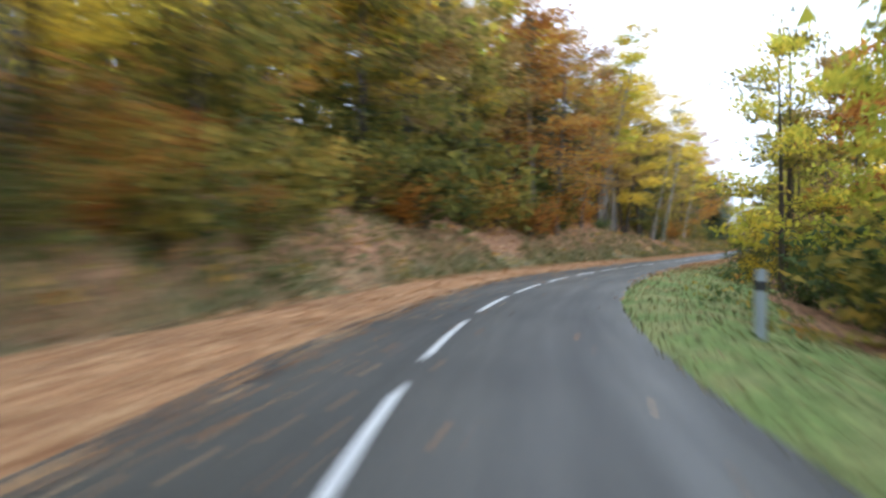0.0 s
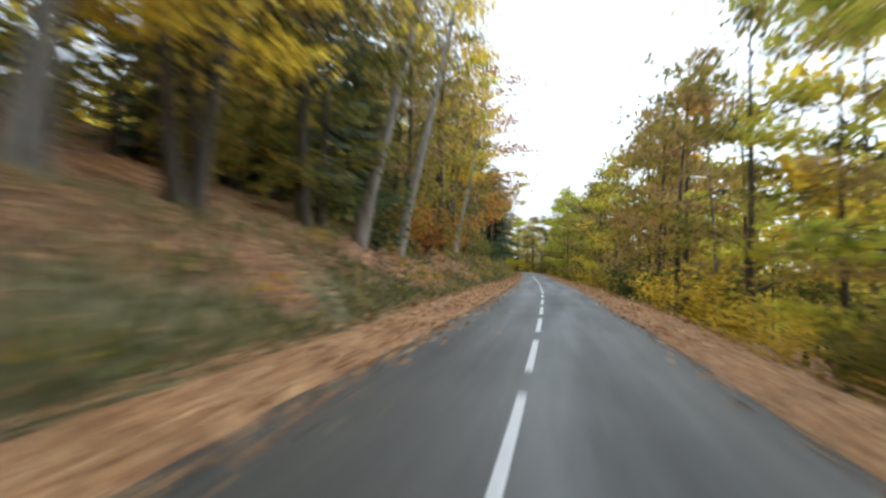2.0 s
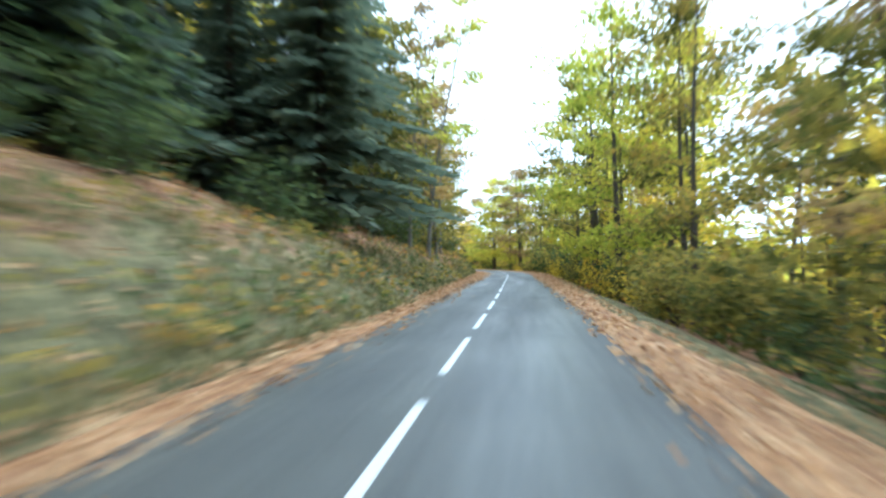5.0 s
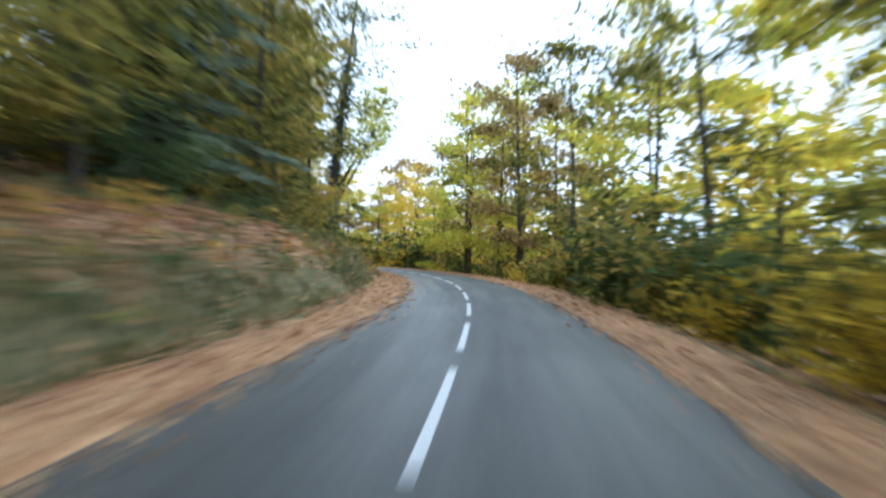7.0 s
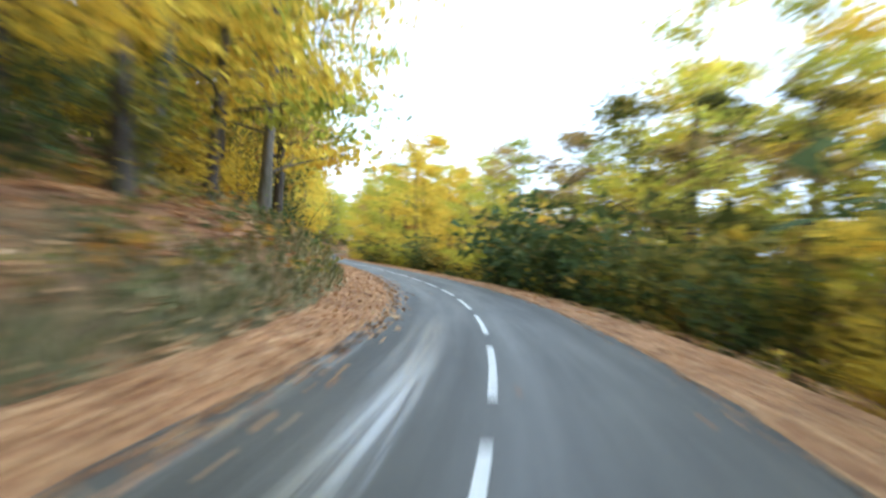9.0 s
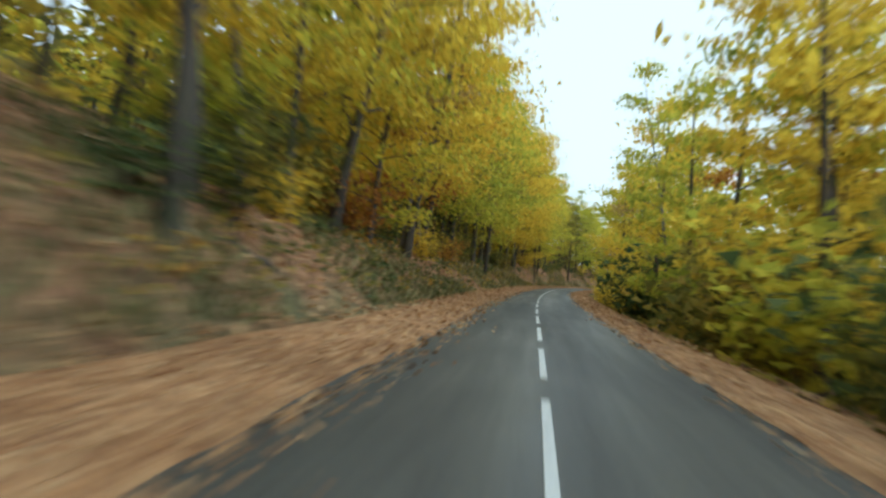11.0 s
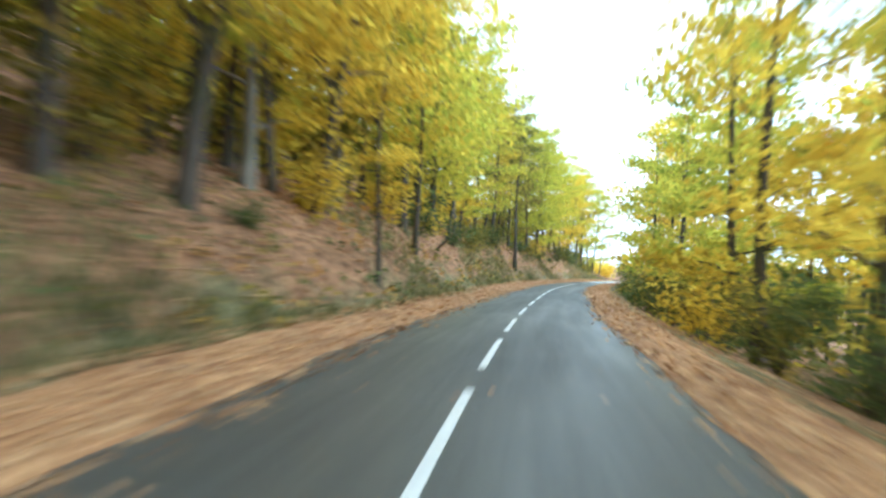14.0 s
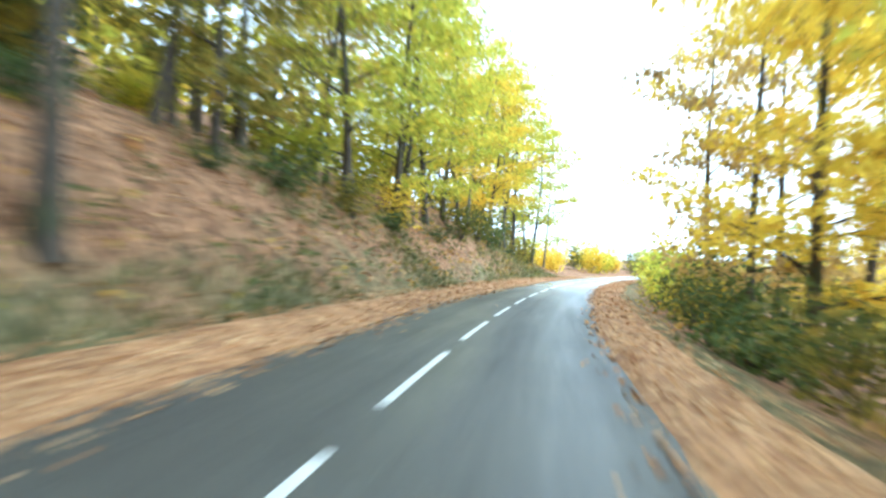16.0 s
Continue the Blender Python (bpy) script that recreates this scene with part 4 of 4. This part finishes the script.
for low, high, step, stop in ((9, 14, 3.8, 430), (14, 21, 11.0, 430), (-10, -17, 5.6, 392)):
    s = -30.0
    while s < stop:
        s += rng.uniform(0.7, 1.3) * step
        off = rng.uniform(low, high)
        if low > 0 and (76 < s < 116 or 190 < s < 226) and rng.random() < 0.85:
            continue
        if low > 0 and rng.random() < (0.6 if s > 372 else 0.25 if s > 226 else 0.0):
            continue
        spruces = low > 0 and (60 < s < 84 or 108 < s < 185)
        key = "spruce0" if spruces and rng.random() < 0.55 else choose((("deep0", 3), ("deep1", 3), ("deep2", 0 if 150 < s < 225 else 1.0), ("deep3", 2 if s > 225 else 5)))
        put(key, s, off, rng.uniform(0.8, 1.2) * (0.65 if low < 0 and 200 < s < 280 else 1.0))
for low, high, step, stop in ((7.5, 13, 3.6, 430), (-7, -13, 5.0, 400)):
    s = -30.0
    while s < stop:
        s += rng.uniform(0.7, 1.3) * step
        if low > 0 and s > 240 and rng.random() < 0.4:
            put(choose((("thicket3", 2), ("thicket2", 2 if s < 345 else 0.3), ("thicket0", 1))), s + 1.5, rng.uniform(6.8, 11), rng.uniform(0.6, 1.15))
        put(choose((("thicket0", 3), ("thicket1", 2 if s < 225 else 0.8), ("thicket2", 0 if s < 225 else 0.5 if s > 345 else 1.5))), s, rng.uniform(low, high), rng.uniform(0.6, 1.1))
for side in (1, -1):
    s = -20.0
    while s < 420:
        s += rng.uniform(2.2, 4.4)
        if side < 0 and s > 400:
            continue
        if side > 0:
            off = (5.8 if s < 64 else 4.9) + abs(rng.gauss(0, 1.0))
            keys = (("bush1", 2), ("bush2", 3), ("bramble", 3)) if 104 < s < 222 else (("bush0", 0.8), ("bush1", 3), ("bush2", 2), ("bush3", 1.2), ("bramble", 2)) if s < 225 else (("bush0", 1), ("bush1", 2.2), ("bramble", 1.8), ("bush2", 1), ("bush3", 0.2))
        else:
            off = -(4.4 + abs(rng.gauss(0, 1.0)) + (2.6 if s < 30 else 0))
            keys = (("bush0", 2), ("bush1", 2.5), ("bush2", 1.5), ("bramble", 2))
        put(choose(keys), s, off, rng.uniform(0.6, 1.15))


# woods far behind, as one mass of stems and leaves
def far_woods():
    g = np.random.default_rng(77)
    stems_v, stems_f, at = [], [], []
    for i in range(460):
        s = g.uniform(-45, 455)
        side = 1 if g.random() < 0.55 else -1
        if s > (440 if side > 0 else 380):
            continue
        if side > 0 and (78 < s < 120 or 188 < s < 230 or (s > 322 and g.random() < (0.75 if s > 372 else 0.15))):
            continue
        p = spot(s, side * g.uniform(18, 40 if side < 0 else 46))
        h = g.uniform(11, 18)
        tube(stems_v, stems_f, [p - Vector((0, 0, 0.5)), p + Vector((0.2, 0.1, h * 0.5)), p + Vector((0, 0, h * 0.95))], [0.17, 0.11, 0.03], 5)
        k = 260
        c = np.array(tuple(p + Vector((0, 0, h * 0.62)))) + np.clip(g.normal(0, 1, (k, 3)), -1.7, 1.7) * np.array((1.8, 1.8, h * 0.27))
        at.append(c)
    for i in range(1300):
        s = g.uniform(-45, 435)
        off = g.uniform(15, 47) if g.random() < 0.6 else -g.uniform(13, 40)
        if off < 0 and s > 385:
            continue
        p = spot(s, off)
        at.append(np.array(tuple(p + Vector((0, 0, 1.3)))) + g.normal(0, 1, (14, 3)) * np.array((1.5, 1.5, 1.1)))
    wide = []
    for i in range(2600):
        s, side, d = g.uniform(-60, 470), 1 if g.random() < 0.6 else -1, g.uniform(40, 150)
        if (side > 0 and (s > 425 or 66 < s < 125)) or (side < 0 and s > 360):
            continue
        x, y, h = line(s)
        x, y = x - math.sin(h) * side * d, y + math.cos(h) * side * d
        if float(np.min((_x - x) ** 2 + (_y - y) ** 2)) < 40 ** 2:
            continue
        z = height(s, 50.0 if side > 0 else -42.0)
        tube(stems_v, stems_f, [Vector((x, y, z - 2)), Vector((x, y, z + 9))], [0.17, 0.05], 4)
        wide.append(np.array((x, y, z + 6.0)) + g.normal(0, 1, (40, 3)) * np.array((2.2, 2.2, 2.6)))
    ob = new("far_woods", mesh_of("far_woods", stems_v, stems_f, BARK_DARK, True))
    tagged(ob, "dense mixed autumn woods covering the hillside", "woods", kind="stuff")
    wide = np.concatenate(wide)
    for k, mat in enumerate((OLIVE, GOLD, LIME)):
        part("foliage", tris_mesh("foliage", leaf_tris(g, wide[k::3], 2.1, 1.9, 0.5), mat), ob)
    at = np.concatenate(at)
    g.shuffle(at)
    third = len(at) // 3
    for k, mat in enumerate((OLIVE, GOLD, LIME)):
        part("foliage", tris_mesh("foliage", leaf_tris(g, at[k * third:(k + 1) * third], 0.95, 0.8, 0.5), mat), ob)


far_woods()


# fallen leaves on verges, bank and road; grass on the bank
def scatter(name, label, mat, count, where, size, seed, lift=0.03, flat=0.35):
    g = np.random.default_rng(seed)
    at = []
    for _ in range(count):
        s, o, z = where(g)
        x, y, h = line(s)
        at.append((x - math.sin(h) * o, y + math.cos(h) * o, z + lift))
    return tagged(new(name, quads_mesh(name, leaf_quads(g, np.array(at), size, size * 0.7, flat), mat)), label, name.replace("_", " "), kind="stuff")


def on_left_verge(g):
    s = g.uniform(-20, 430)
    a, b = left_inner(s), left_outer(s)
    o = a - abs(g.normal(0, 0.22)) if g.random() < 0.22 else a - 0.1 + (b - a + 0.3) * g.random()
    return s, o, max(height(s, o), -0.02) + heap(s, o) if o > a else crown_of_road(s, o) - 0.015


def on_right_verge(g):
    s = g.uniform(36, 430)
    a, b = right_inner(s), right_outer(s)
    o = a + abs(g.normal(0, 0.15)) if g.random() < 0.12 else a + 0.1 + (b - a - 0.3) * g.random()
    return s, o, height(s, o) + heap(s, o) if o < a else crown_of_road(s, o) - 0.015


def on_bank(g):
    s = g.uniform(-20, 430)
    o = across(LEFT_DRIFT, s) + abs(g.normal(0, 1.2)) if g.random() < 0.3 else 4.2 + abs(g.normal(0, 2.6))
    return s, o, height(s, o) + 0.02


def on_cut_bank(g):
    s = g.uniform(160, 242)
    o = 3.4 + 3.6 * g.random()
    return s, o, height(s, o) + 0.02


def on_road(g):
    s = g.uniform(-5, 36) if g.random() < 0.8 else g.uniform(34, 420)
    o = 2.2 - abs(g.normal(0, 0.9)) if g.random() < 0.93 else g.uniform(-2, 2)
    o = max(-2.0, o)
    return s, o, crown_of_road(s, o)


scatter("fallen_leaves", "drift of brown fallen leaves along the road edge", FALLEN, 48000, on_left_verge, 0.09, 31)
scatter("fallen_leaves", "drift of orange-brown fallen leaves along the road edge", FALLEN, 30000, on_right_verge, 0.09, 32)
scatter("fallen_leaves", "brown leaves strewn over the grassy bank", FALLEN, 46000, on_bank, 0.13, 33)
scatter("fallen_leaves", "thick brown leaf cover on the steep cut bank", FALLEN, 15000, on_cut_bank, 0.14, 35)
def on_lawn(g):
    s = 46 - abs(g.normal(0, 12))
    o = -2.15 - abs(g.normal(0, 0.7))
    return s, o, height(s, o) + 0.05


scatter("fallen_leaves", "brown leaves lying loose on the short grass", FALLEN, 1500, on_lawn, 0.1, 36)
scatter("road_leaves", "single brown leaves lying on the asphalt", FALLEN, 2500, on_road, 0.085, 34, 0.012, 0.12)


def grass(name, label, count, where, tall, seed):
    g = np.random.default_rng(seed)
    quads = []
    for _ in range(count):
        s, o, z = where(g)
        x, y, h = line(s)
        b = np.array((x - math.sin(h) * o, y + math.cos(h) * o, z - 0.03))
        a = g.uniform(0, 6.28)
        side = np.array((math.cos(a), math.sin(a), 0)) * 0.02
        lean = np.array((g.normal(0, 0.35), g.normal(0, 0.35), 1.0)) * tall * g.uniform(0.5, 1.3)
        bow = np.array((g.normal(0, 0.3), g.normal(0, 0.3), -0.15)) * tall * 0.6
        quads += [b - side, b + side, b + lean * 0.6 + side * 0.7, b + lean + bow]
    return tagged(new(name, quads_mesh(name, np.array(quads), GRASS)), label, "grass", kind="stuff")


def low_plants():
    """Knee-high leafy plants, ferns and seedlings in clumps on the bank."""
    g = np.random.default_rng(51)
    for mat, count, seed, word in ((GREEN, 1500, 1, "green"), (OLIVE, 1300, 2, "olive"), (RUST, 500, 3, "rusty")):
        at = []
        for _ in range(count):
            s = g.uniform(-15, 420)
            if (s > 180 and g.random() < 0.25) or (18 < s < 66 and g.random() < 0.75):
                continue
            o = across(LEFT_DRIFT, s) + 0.35 + abs(g.normal(0, 1.7))
            if g.random() < 0.15:
                o = -(3.9 + abs(g.normal(0, 1.0)))
            p = spot(s, o)
            k = 13
            at.append(np.array(tuple(p)) + g.normal(0, 1, (k, 3)) * np.array((0.2, 0.2, 0.02)) + np.array((0, 0, 1.0)) * g.uniform(0.04, 0.38, (k, 1)))
        me = tris_mesh("low_plants", leaf_tris(g, np.concatenate(at), 0.15, 0.1, 0.7), mat)
        tagged(new("low_plants", me), f"low {word} leafy plants growing on the bank", "plants", kind="stuff")


low_plants()


def grass_spot(g):
    while True:
        s = g.uniform(-20, 425)
        o = across(LEFT_DRIFT, s) + 0.1 + abs(g.normal(0, 1.6))
        if noise.noise(Vector((s * 0.12, o * 0.35, 6.0))) > -0.15:
            return s, o, height(s, o)


def lawn_spot(g):
    s = g.uniform(-10, 42)
    o = -2.3 - 4.0 * g.random()
    return s, o, height(s, o) + 0.04


grass("bank_grass", "tufts of dull green grass on the bank", 46000, grass_spot, 0.3, 41)
grass("lawn_grass", "short green grass blades beside the bend", 9000, lawn_spot, 0.09, 42)


def marker_post(s, off):
    """A slim roadside post with a slanted top and a dark band."""
    root = tagged(new("marker_post"), "pale grey-blue roadside marker post standing in grass", "post")
    root.location = spot(s, off, 0.03)
    root.rotation_euler = (0, 0, line(s)[2])
    bm = bmesh.new()
    bmesh.ops.create_cube(bm, size=1.0, matrix=Matrix.Translation((0, 0, 0.4)) @ Matrix.Diagonal((0.10, 0.13, 1.0, 1)))
    for v in bm.verts:
        if v.co.z > 0.5 and v.co.x > 0:
            v.co.z -= 0.05
    bmesh.ops.bevel(bm, geom=bm.edges[:], offset=0.012, segments=2, affect="EDGES")
    me = bpy.data.meshes.new("shaft")
    bm.to_mesh(me)
    bm.free()
    me.materials.append(POST)
    part("shaft", me, root)
    vs = [(x * 0.053, y * 0.068, z) for z in (0.62, 0.74) for x, y in ((-1, -1), (1, -1), (1, 1), (-1, 1))]
    fs = [(0, 1, 5, 4), (1, 2, 6, 5), (2, 3, 7, 6), (3, 0, 4, 7), (4, 5, 6, 7), (3, 2, 1, 0)]
    part("band", mesh_of("band", vs, fs, POST_BAND), root, "dark painted band")


marker_post(9.0, -3.8)
